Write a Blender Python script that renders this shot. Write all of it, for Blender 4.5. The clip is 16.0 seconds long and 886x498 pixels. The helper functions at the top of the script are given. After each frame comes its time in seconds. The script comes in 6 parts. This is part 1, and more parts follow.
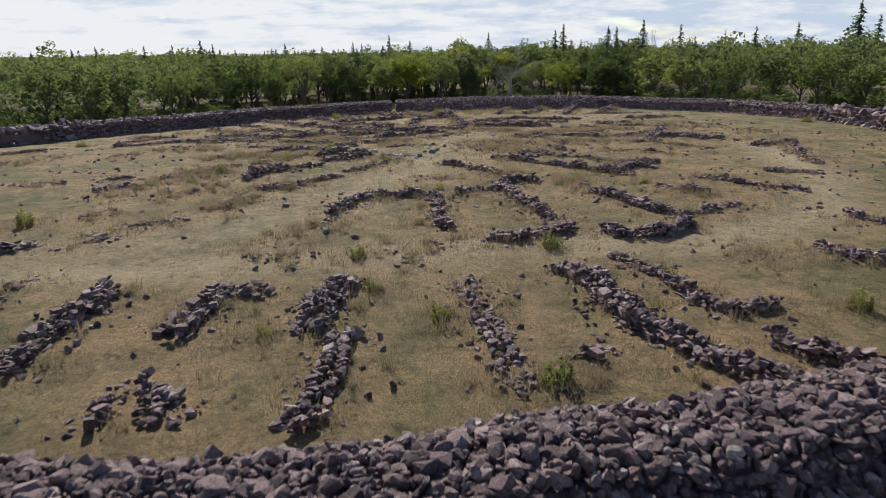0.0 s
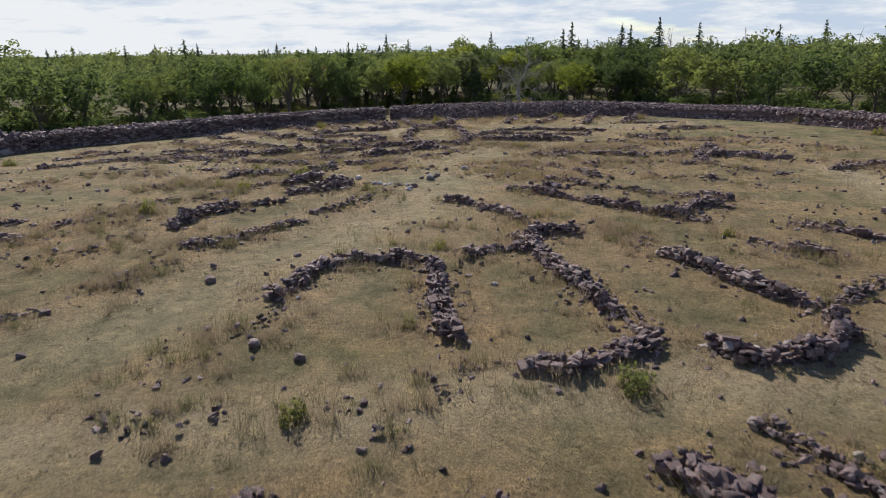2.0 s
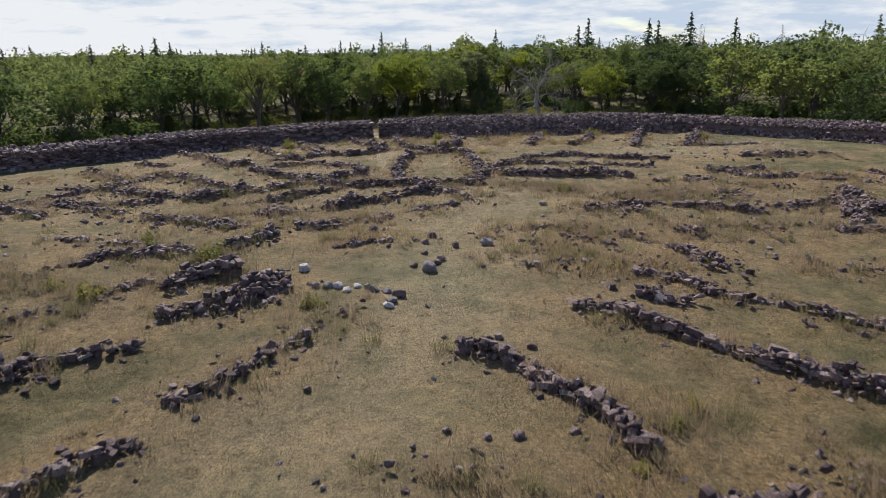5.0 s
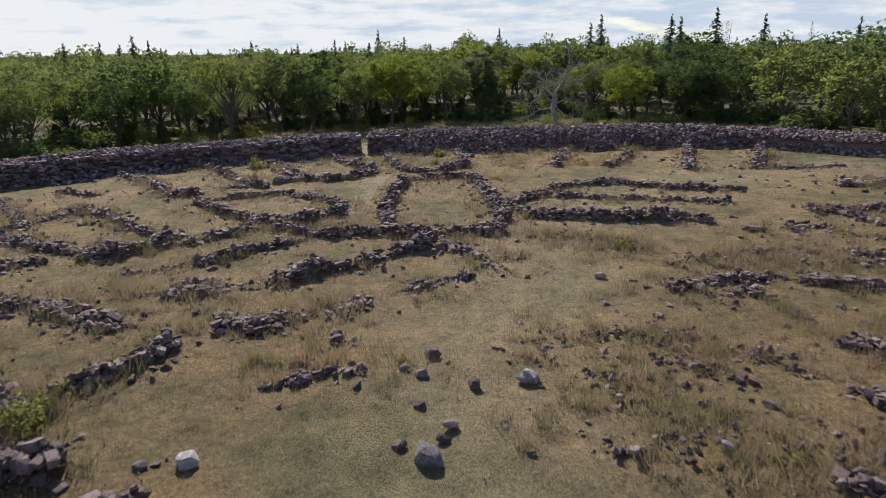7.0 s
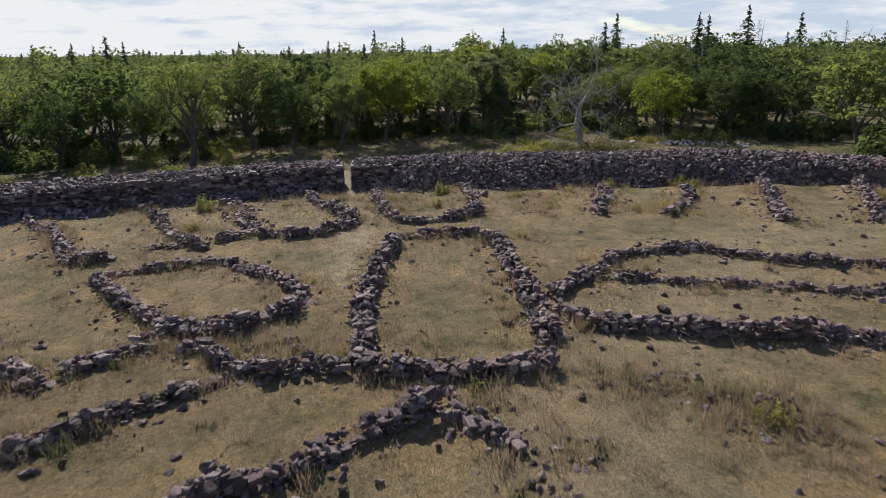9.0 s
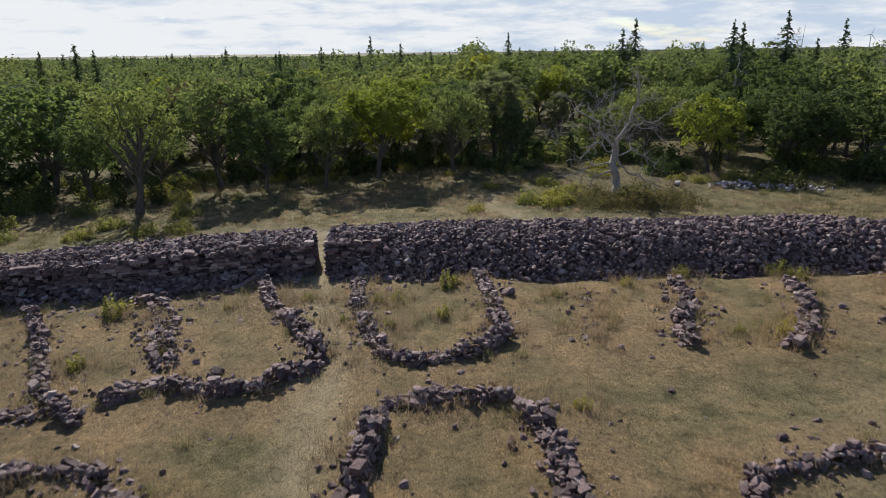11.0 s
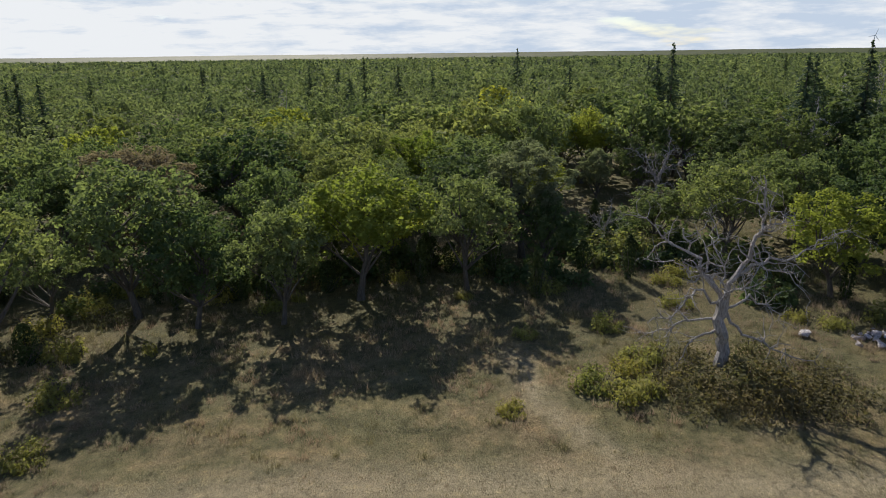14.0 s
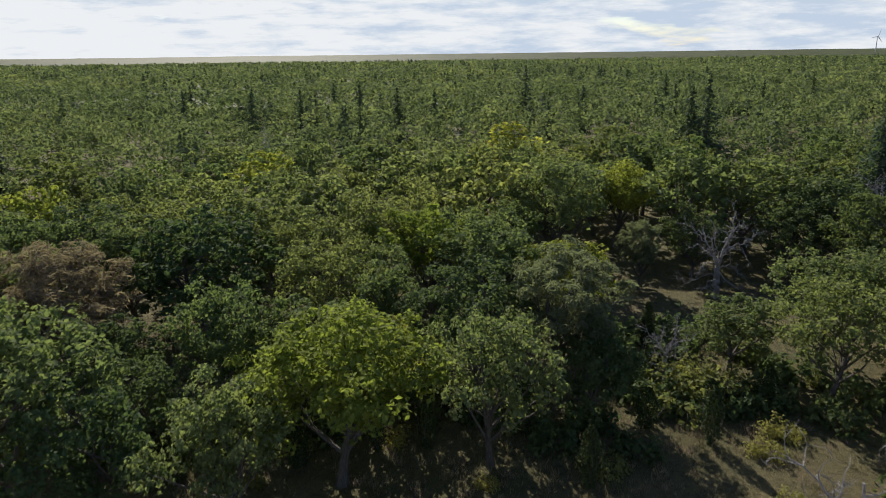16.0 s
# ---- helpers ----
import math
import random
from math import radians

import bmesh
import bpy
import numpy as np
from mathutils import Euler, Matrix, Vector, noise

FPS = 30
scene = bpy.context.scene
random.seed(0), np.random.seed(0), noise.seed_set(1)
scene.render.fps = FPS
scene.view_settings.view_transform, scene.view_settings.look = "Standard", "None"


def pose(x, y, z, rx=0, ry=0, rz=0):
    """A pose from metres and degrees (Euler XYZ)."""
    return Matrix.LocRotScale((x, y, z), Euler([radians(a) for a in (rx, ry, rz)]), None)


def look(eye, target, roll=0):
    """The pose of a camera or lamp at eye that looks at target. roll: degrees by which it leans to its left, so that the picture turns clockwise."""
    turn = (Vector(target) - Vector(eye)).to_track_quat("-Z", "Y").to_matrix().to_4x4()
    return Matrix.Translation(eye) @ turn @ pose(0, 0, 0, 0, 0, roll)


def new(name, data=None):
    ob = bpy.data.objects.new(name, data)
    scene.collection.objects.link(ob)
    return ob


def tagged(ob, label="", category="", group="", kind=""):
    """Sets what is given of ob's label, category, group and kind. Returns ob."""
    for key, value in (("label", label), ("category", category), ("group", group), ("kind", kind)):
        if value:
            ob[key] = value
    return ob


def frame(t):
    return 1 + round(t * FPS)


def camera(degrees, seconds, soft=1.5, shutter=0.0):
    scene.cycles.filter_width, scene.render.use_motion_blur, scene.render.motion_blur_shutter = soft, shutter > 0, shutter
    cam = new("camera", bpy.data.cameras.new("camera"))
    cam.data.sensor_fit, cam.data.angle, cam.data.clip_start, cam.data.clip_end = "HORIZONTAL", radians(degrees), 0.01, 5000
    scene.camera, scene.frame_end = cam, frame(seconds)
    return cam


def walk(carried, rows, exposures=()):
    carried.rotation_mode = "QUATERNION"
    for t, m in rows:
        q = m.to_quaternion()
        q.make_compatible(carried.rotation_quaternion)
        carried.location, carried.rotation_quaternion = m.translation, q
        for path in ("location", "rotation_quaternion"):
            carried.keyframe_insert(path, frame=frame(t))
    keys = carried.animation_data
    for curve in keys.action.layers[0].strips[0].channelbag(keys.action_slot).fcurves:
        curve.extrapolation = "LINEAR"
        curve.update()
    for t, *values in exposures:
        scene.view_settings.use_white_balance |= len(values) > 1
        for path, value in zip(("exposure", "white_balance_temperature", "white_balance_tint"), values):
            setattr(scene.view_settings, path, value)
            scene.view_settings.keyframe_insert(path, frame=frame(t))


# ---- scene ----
import itertools

cam = camera(65.0, 16.0, soft=0.9, shutter=0.25)
# seconds, x, y, z, yaw, pitch, roll
ROWS = [
    (0.0, 0.00, 0.00, 10.63, 0.04, -15.61, 0.70),
    (0.5, 0.02, 4.24, 10.65, 0.04, -15.61, 0.70),
    (1.0, -0.01, 8.49, 10.66, 0.04, -15.61, 0.70),
    (1.5, -0.07, 12.78, 10.65, 0.04, -15.61, 0.70),
    (2.0, -0.13, 17.12, 10.65, 0.04, -15.61, 0.70),
    (2.5, -0.18, 21.49, 10.66, 0.03, -15.61, 0.70),
    (3.0, -0.22, 25.88, 10.66, 0.03, -15.61, 0.70),
    (3.5, -0.30, 30.35, 10.66, 0.03, -15.61, 0.70),
    (4.0, -0.38, 34.81, 10.69, 0.03, -15.61, 0.70),
    (6.5, -0.83, 56.35, 10.48, 0.02, -15.61, 0.70),
    (7.0, -0.88, 60.68, 10.48, 0.02, -15.61, 0.70),
    (7.5, -0.92, 65.01, 10.49, 0.02, -15.61, 0.70),
    (8.0, -0.99, 69.33, 10.58, 0.02, -15.61, 0.70),
    (8.5, -1.08, 73.66, 10.81, 0.02, -15.61, 0.70),
    (9.0, -1.21, 78.00, 11.12, 0.02, -15.61, 0.70),
    (11.5, -1.74, 99.96, 14.12, 0.01, -15.61, 0.70),
    (12.0, -1.85, 104.48, 14.99, 0.01, -15.61, 0.70),
    (12.5, -1.99, 108.99, 15.95, 0.01, -15.61, 0.70),
    (13.0, -2.12, 113.52, 16.97, 0.01, -15.61, 0.70),
    (13.5, -2.25, 118.10, 18.14, 0.01, -15.61, 0.70),
    (14.0, -2.41, 122.69, 19.33, 0.00, -15.62, 0.70),
    (14.5, -2.58, 127.35, 20.52, 0.00, -15.62, 0.70),
    (15.0, -2.77, 132.14, 21.75, 0.00, -15.62, 0.70),
    (15.5, -2.99, 137.08, 23.08, 0.00, -15.62, 0.70),
    (16.0, -3.24, 142.08, 24.50, 0.00, -15.62, 0.70),
]
walk(cam, [(t, pose(x, y, z, 90 + pitch, roll, yaw)) for t, x, y, z, yaw, pitch, roll in ROWS])

# ---- light ----
SUN_AZ, SUN_EL = radians(-16), radians(33)  # from straight ahead, to the left
world = bpy.data.worlds.new("sky")
scene.world = world
world.use_nodes = True
wt = world.node_tree
wt.nodes.clear()


def wnode(kind, **kw):
    n = wt.nodes.new(kind)
    for k, v in kw.items():
        n.inputs[k.replace("_", " ")].default_value = v
    return n


w_out = wnode("ShaderNodeOutputWorld")
w_bg = wnode("ShaderNodeBackground", Strength=0.078)
w_sky = wnode("ShaderNodeTexSky")
w_sky.sky_type, w_sky.sun_disc = "NISHITA", False
w_sky.sun_elevation, w_sky.sun_rotation = SUN_EL, SUN_AZ
w_sky.dust_density, w_sky.air_density = 0.25, 1.0
w_tc = wnode("ShaderNodeTexCoord")
w_sep = wnode("ShaderNodeSeparateXYZ")
wt.links.new(w_tc.outputs["Generated"], w_sep.inputs[0])
# low bands of cloud, thinning overhead
w_map = wnode("ShaderNodeMapping", Scale=(6.0, 6.0, 34.0), Location=(2.3, 0.4, 0.15))
wt.links.new(w_tc.outputs["Generated"], w_map.inputs[0])
w_noise = wnode("ShaderNodeTexNoise", Scale=1.1, Detail=9.0, Roughness=0.52, Distortion=0.1)
wt.links.new(w_map.outputs[0], w_noise.inputs["Vector"])
w_thin = wnode("ShaderNodeMapRange")
for i, v in enumerate((0.0, 0.45, -0.20, 0.16)):
    w_thin.inputs[i + 1].default_value = v
wt.links.new(w_sep.outputs["Z"], w_thin.inputs[0])
w_sub = wnode("ShaderNodeMath")
w_sub.operation = "SUBTRACT"
wt.links.new(w_noise.outputs[0], w_sub.inputs[0])
wt.links.new(w_thin.outputs[0], w_sub.inputs[1])
w_side = wnode("ShaderNodeMath")
w_side.operation = "MULTIPLY_ADD"
w_side.inputs[1].default_value = -0.09
wt.links.new(w_sep.outputs["X"], w_side.inputs[0])
wt.links.new(w_sub.outputs[0], w_side.inputs[2])
# clearer sky away from the sun
w_back = wnode("ShaderNodeMath")
w_back.operation = "MULTIPLY_ADD"
w_back.inputs[1].default_value, w_back.inputs[2].default_value = 0.08, -0.07
wt.links.new(w_sep.outputs["Y"], w_back.inputs[0])
w_cover = wnode("ShaderNodeMath")
w_cover.operation = "ADD"
wt.links.new(w_side.outputs[0], w_cover.inputs[0])
wt.links.new(w_back.outputs[0], w_cover.inputs[1])
w_ramp = wnode("ShaderNodeValToRGB")
w_ramp.color_ramp.elements[0].position, w_ramp.color_ramp.elements[1].position = 0.42, 0.52
wt.links.new(w_cover.outputs[0], w_ramp.inputs[0])
w_shade = wnode("ShaderNodeTexNoise", Scale=1.9, Detail=8.0, Roughness=0.6, Distortion=0.1)
wt.links.new(w_map.outputs[0], w_shade.inputs["Vector"])
w_cloud = wnode("ShaderNodeValToRGB")
w_cloud.color_ramp.elements[0].position, w_cloud.color_ramp.elements[0].color = 0.36, (5.2, 6.1, 7.4, 1)
w_cloud.color_ramp.elements[1].position, w_cloud.color_ramp.elements[1].color = 0.56, (8.0, 8.25, 8.55, 1)
w_lit = wnode("ShaderNodeMath")
w_lit.operation = "MULTIPLY_ADD"
w_lit.inputs[1].default_value = -0.2
wt.links.new(w_sep.outputs["X"], w_lit.inputs[0])
wt.links.new(w_shade.outputs[0], w_lit.inputs[2])
wt.links.new(w_lit.outputs[0], w_cloud.inputs[0])
w_mix = wnode("ShaderNodeMix")
w_mix.data_type = "RGBA"
wt.links.new(w_ramp.outputs[0], w_mix.inputs[0])
w_cool = wnode("ShaderNodeMix")
w_cool.data_type, w_cool.blend_type = "RGBA", "MULTIPLY"
w_cool.inputs[0].default_value = 1.0
w_cool.inputs[7].default_value = (0.84, 0.87, 1.02, 1)
wt.links.new(w_sky.outputs[0], w_cool.inputs[6])
wt.links.new(w_cool.outputs[2], w_mix.inputs[6])
wt.links.new(w_cloud.outputs[0], w_mix.inputs[7])
wt.links.new(w_mix.outputs[2], w_bg.inputs[0])
wt.links.new(w_bg.outputs[0], w_out.inputs[0])

sun = new("sun", bpy.data.lights.new("sun", "SUN"))
sun.data.energy, sun.data.angle, sun.data.color = 5.0, radians(0.55), (1.0, 0.93, 0.845)
toward = Vector((math.sin(SUN_AZ) * math.cos(SUN_EL), math.cos(SUN_AZ) * math.cos(SUN_EL), math.sin(SUN_EL)))
sun.matrix_world = look(toward * 300, (0, 0, 0))
scene.view_settings.exposure = 0.43

# ---- materials ----


def material(name):
    m = bpy.data.materials.new(name)
    m.use_nodes = True
    t = m.node_tree
    t.nodes.clear()
    out = t.nodes.new("ShaderNodeOutputMaterial")
    b = t.nodes.new("ShaderNodeBsdfPrincipled")
    t.links.new(b.outputs[0], out.inputs[0])
    return m, t, b, out


def node(t, kind, **kw):
    n = t.nodes.new(kind)
    for k, v in kw.items():
        n.inputs[k.replace("_", " ")].default_value = v
    return n


def math_node(t, op, a, b=None, clamp=False):
    n = t.nodes.new("ShaderNodeMath")
    n.operation, n.use_clamp = op, clamp
    for i, v in enumerate((a, b)):
        if v is None:
            continue
        if isinstance(v, (int, float)):
            n.inputs[i].default_value = v
        else:
            t.links.new(v, n.inputs[i])
    return n.outputs[0]


def ramp(t, fac, *stops):
    n = t.nodes.new("ShaderNodeValToRGB")
    e = n.color_ramp.elements
    while len(e) < len(stops):
        e.new(0.5)
    for el, (pos, col) in zip(e, stops):
        el.position, el.color = pos, (*col, 1)
    t.links.new(fac, n.inputs[0])
    return n.outputs[0]


def mix(t, fac, a, b, how="MIX"):
    n = t.nodes.new("ShaderNodeMix")
    n.data_type, n.blend_type = "RGBA", how
    for i, v in ((0, fac), (6, a), (7, b)):
        if isinstance(v, (int, float)):
            n.inputs[i].default_value = v
        elif isinstance(v, tuple):
            n.inputs[i].default_value = (*v, 1)
        else:
            t.links.new(v, n.inputs[i])
    return n.outputs[2]


def noise_tex(t, vec, scale, detail=4.0, rough=0.55):
    n = node(t, "ShaderNodeTexNoise", Scale=scale, Detail=detail, Roughness=rough)
    if vec is not None:
        t.links.new(vec, n.inputs["Vector"])
    return n.outputs[0]


def bump(t, b, height, strength, distance):
    n = node(t, "ShaderNodeBump", Strength=strength, Distance=distance)
    t.links.new(height, n.inputs["Height"])
    t.links.new(n.outputs[0], b.inputs["Normal"])


def place_of(t):
    return t.nodes.new("ShaderNodeNewGeometry").outputs["Position"]


def piece_random(t):
    o = t.nodes.new("ShaderNodeObjectInfo").outputs["Random"]
    i = t.nodes.new("ShaderNodeNewGeometry").outputs["Random Per Island"]
    return math_node(t, "FRACT", math_node(t, "ADD", o, i))


def stone_material(name, bright, grey=0.0):
    m, t, b, _ = material(name)
    p = place_of(t)
    r = piece_random(t)
    base = ramp(t, r, (0.0, (0.092, 0.062, 0.064)), (0.35, (0.178, 0.118, 0.119)), (0.72, (0.282, 0.202, 0.197)), (0.95, (0.400, 0.308, 0.292)), (1.0, (0.47, 0.42, 0.385)))
    grain = ramp(t, noise_tex(t, p, 9.0, 6.0, 0.65), (0.3, (0.62 * bright, 0.60 * bright, 0.62 * bright)), (0.7, (1.15 * bright, 1.13 * bright, 1.1 * bright)))
    c = mix(t, 1.0, base, grain, "MULTIPLY")
    lichen = ramp(t, noise_tex(t, p, 3.4, 5.0, 0.6), (0.56, (0, 0, 0)), (0.66, (1, 1, 1)))
    c = mix(t, math_node(t, "MULTIPLY", lichen, 0.35), c, (0.30, 0.30, 0.27))
    speck = ramp(t, noise_tex(t, p, 24.0, 5.0, 0.75), (0.36, (0.45, 0.44, 0.45)), (0.52, (1, 1, 1)), (0.68, (1.5, 1.45, 1.4)))
    c = mix(t, 0.8, c, speck, "MULTIPLY")
    if grey:
        hsv = node(t, "ShaderNodeHueSaturation", Saturation=1 - grey)
        t.links.new(c, hsv.inputs["Color"])
        c = hsv.outputs[0]
    t.links.new(c, b.inputs["Base Color"])
    b.inputs["Roughness"].default_value = 0.85
    bump(t, b, noise_tex(t, p, 11.0, 8.0, 0.75), 1.0, 0.10)
    return m


def ground_material():
    m, t, b, _ = material("dry_pasture")
    p = place_of(t)
    big = noise_tex(t, p, 0.11, 4.0, 0.6)
    mid = noise_tex(t, p, 0.7, 5.0, 0.6)
    fine = noise_tex(t, p, 5.0, 6.0, 0.7)
    tuft = noise_tex(t, p, 13.0, 7.0, 0.78)
    green = ramp(t, mid, (0.32, (0.095, 0.093, 0.043)), (0.68, (0.206, 0.184, 0.094)))
    straw = ramp(t, fine, (0.3, (0.186, 0.136, 0.075)), (0.7, (0.350, 0.264, 0.152)))
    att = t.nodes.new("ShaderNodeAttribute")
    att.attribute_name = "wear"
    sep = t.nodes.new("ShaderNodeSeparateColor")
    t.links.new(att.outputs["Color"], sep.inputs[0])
    dry = math_node(t, "ADD", math_node(t, "MULTIPLY", sep.outputs[1], 0.8), math_node(t, "MULTIPLY", math_node(t, "SUBTRACT", big, 0.44), 3.0))
    dry = math_node(t, "ADD", dry, math_node(t, "MULTIPLY", math_node(t, "SUBTRACT", mid, 0.5), 1.6), clamp=True)
    c = mix(t, dry, green, straw)
    fringe = math_node(t, "MULTIPLY", math_node(t, "MULTIPLY", sep.outputs[1], math_node(t, "SUBTRACT", noise_tex(t, p, 1.3, 4.0, 0.6), 0.3)), 3.0, clamp=True)
    c = mix(t, math_node(t, "MULTIPLY", fringe, 0.75), c, ramp(t, fine, (0.3, (0.122, 0.086, 0.045)), (0.7, (0.335, 0.240, 0.128))))
    patch = noise_tex(t, p, 0.33, 5.0, 0.65)
    c = mix(t, 1.0, c, ramp(t, patch, (0.33, (0.70, 0.74, 0.70)), (0.5, (1.0, 1.0, 1.0)), (0.66, (1.22, 1.14, 1.08))), "MULTIPLY")
    trod = math_node(t, "MULTIPLY", sep.outputs[0], math_node(t, "ADD", math_node(t, "MULTIPLY", mid, 0.9), 0.35), clamp=True)
    c = mix(t, math_node(t, "MULTIPLY", trod, 0.9), c, (0.385, 0.325, 0.215))
    # wood floor: litter brown, darkened further for the shade under the trees
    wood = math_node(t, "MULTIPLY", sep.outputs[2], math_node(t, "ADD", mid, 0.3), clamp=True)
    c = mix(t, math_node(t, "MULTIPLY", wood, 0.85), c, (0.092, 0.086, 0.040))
    c = mix(t, 1.0, c, ramp(t, tuft, (0.34, (0.42, 0.43, 0.42)), (0.5, (0.95, 0.95, 0.95)), (0.66, (1.45, 1.40, 1.32))), "MULTIPLY")
    tussock = noise_tex(t, p, 2.1, 6.0, 0.72)
    c = mix(t, 1.0, c, ramp(t, tussock, (0.33, (0.62, 0.61, 0.55)), (0.46, (1.10, 1.10, 1.09)), (0.58, (1.18, 1.17, 1.13)), (0.68, (1.62, 1.53, 1.38))), "MULTIPLY")
    t.links.new(c, b.inputs["Base Color"])
    b.inputs["Roughness"].default_value = 0.95
    b.inputs["Specular IOR Level"].default_value = 0.15
    h = math_node(t, "ADD", math_node(t, "MULTIPLY", fine, 0.8), math_node(t, "MULTIPLY", tuft, 0.8))
    bump(t, b, h, 1.0, 0.22)
    return m


def leaf_material(name, dark, light, through_light=0.35, per_leaf=0.35, glow=(1.15, 1.2, 0.75), patch_scale=0.55):
    m, t, b, out = material(name)
    r = piece_random(t)
    obj = t.nodes.new("ShaderNodeObjectInfo").outputs["Random"]
    patch = noise_tex(t, place_of(t), patch_scale, 3.0, 0.6)
    k = math_node(t, "ADD", math_node(t, "MULTIPLY", r, per_leaf), math_node(t, "MULTIPLY", math_node(t, "SUBTRACT", patch, 0.3), 1.6 * (1 - per_leaf)), clamp=True)
    c = ramp(t, k, (0.0, dark), (1.0, light))
    stretch = noise_tex(t, place_of(t), 0.011, 3.0, 0.6)
    c = mix(t, 1.0, c, ramp(t, stretch, (0.34, (0.80, 0.86, 0.88)), (0.5, (1.05, 1.06, 1.08)), (0.66, (1.34, 1.27, 1.14))), "MULTIPLY")
    tint = ramp(t, obj, (0.0, (0.78, 0.86, 0.82)), (0.5, (1.0, 1.0, 1.0)), (1.0, (1.22, 1.12, 0.95)))
    c = mix(t, 1.0, c, tint, "MULTIPLY")
    t.links.new(c, b.inputs["Base Color"])
    b.inputs["Roughness"].default_value = 0.75
    b.inputs["Specular IOR Level"].default_value = 0.08
    tr = node(t, "ShaderNodeBsdfTranslucent")
    t.links.new(mix(t, 1.0, c, glow, "MULTIPLY"), tr.inputs[0])
    mx = node(t, "ShaderNodeMixShader", Fac=through_light)
    t.links.new(b.outputs[0], mx.inputs[1])
    t.links.new(tr.outputs[0], mx.inputs[2])
    t.links.new(mx.outputs[0], out.inputs[0])
    return m


def bark_material(name, dark, light):
    m, t, b, _ = material(name)
    p = place_of(t)
    mp = node(t, "ShaderNodeMapping", Scale=(6.0, 6.0, 1.2))
    t.links.new(p, mp.inputs[0])
    n = noise_tex(t, mp.outputs[0], 2.0, 6.0, 0.65)
    t.links.new(ramp(t, n, (0.3, dark), (0.72, light)), b.inputs["Base Color"])
    b.inputs["Roughness"].default_value = 0.88
    bump(t, b, n, 0.8, 0.05)
    return m


STONE = stone_material("weathered_stone", 1.0)
STONE_PALE = stone_material("pale_limestone", 1.75, 0.7)
GROUND = ground_material()
LEAF = leaf_material("oak_leaves", (0.096, 0.124, 0.054), (0.278, 0.308, 0.130), 0.5, 0.3)
LEAF_FAR = leaf_material("far_leaves", (0.076, 0.102, 0.050), (0.240, 0.270, 0.122), 0.48, 0.14, (1.15, 1.2, 0.8), 0.13)
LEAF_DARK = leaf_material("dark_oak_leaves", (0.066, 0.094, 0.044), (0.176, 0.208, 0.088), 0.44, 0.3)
LEAF_BRIGHT = leaf_material("bright_oak_leaves", (0.150, 0.176, 0.036), (0.340, 0.360, 0.084), 0.5, 0.3)
LEAF_GREY = leaf_material("willow_leaves", (0.17, 0.178, 0.115), (0.30, 0.30, 0.195), 0.5, 0.5)
LEAF_BROWN = leaf_material("withered_leaves", (0.18, 0.15, 0.134), (0.31, 0.26, 0.232), 0.5, 0.5)
NEEDLE = leaf_material("spruce_needles", (0.056, 0.082, 0.050), (0.115, 0.148, 0.084), 0.32)
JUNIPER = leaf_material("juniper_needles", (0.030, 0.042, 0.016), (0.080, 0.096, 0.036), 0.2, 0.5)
SHRUB = leaf_material("shrub_leaves", (0.165, 0.168, 0.056), (0.330, 0.315, 0.115), 0.48)
HEATH = leaf_material("heath_twigs", (0.098, 0.086, 0.046), (0.205, 0.180, 0.096), 0.42, 0.5)
STRAW = leaf_material("dry_grass", (0.235, 0.165, 0.112), (0.47, 0.365, 0.250), 0.4, 0.45, (1.0, 0.98, 0.95))
GREEN_GRASS = leaf_material("green_grass", (0.150, 0.138, 0.070), (0.29, 0.250, 0.140), 0.4, 0.5, (1.0, 1.0, 0.9))
BARK = bark_material("oak_bark", (0.045, 0.038, 0.030), (0.135, 0.118, 0.098))
DEADWOOD = bark_material("bleached_wood", (0.10, 0.09, 0.082), (0.46, 0.43, 0.40))
METAL_WHITE = bark_material("painted_tower", (0.62, 0.64, 0.66), (0.72, 0.74, 0.76))

# ---- ground ----
CX, CY = -6.1, 77.7  # middle of the ring fort
GATE = radians(-3.6)


def smooth(a, b, x):
    k = min(max((x - a) / (b - a), 0.0), 1.0)
    return k * k * (3 - 2 * k)


def lie(x, y):
    """Height of the land."""
    cx = min(max(x, -45), 45)
    z = smooth(80, 105, y) * (0.035 * min(cx, 0) + 0.012 * max(cx, 0))
    return z - 0.7 * smooth(138, 156, y) + 0.3 * math.exp(-(x * x + (y - 64) ** 2) / 648)


def rough(x, y):
    return 0.10 * noise.noise((x * 0.21, y * 0.21, 3.0)) + 0.05 * noise.noise((x * 0.8, y * 0.8, 8.0))


RADII = ((-180, 62.9), (-170, 63.3), (-120, 62), (-60, 62.5), (-35, 62.5), (-22, 61.6), (-12, 60.7), (0, 61.0), (10, 61.2), (15, 62.2), (20, 64.2), (26, 66.6), (35, 68.4), (50, 69.5), (90, 66), (140, 63), (163, 61.2), (171, 61.6), (177, 62.5), (180, 62.9))


def ring_radius(a):
    d = math.degrees(a)
    while d > 180:
        d -= 360
    while d < -180:
        d += 360
    for (a0, r0), (a1, r1) in zip(RADII, RADII[1:]):
        if a0 <= d <= a1:
            return r0 + (r1 - r0) * smooth(a0, a1, d)
    return 61.0


def ring_point(a, r):
    return CX + r * math.sin(a), CY + r * math.cos(a)


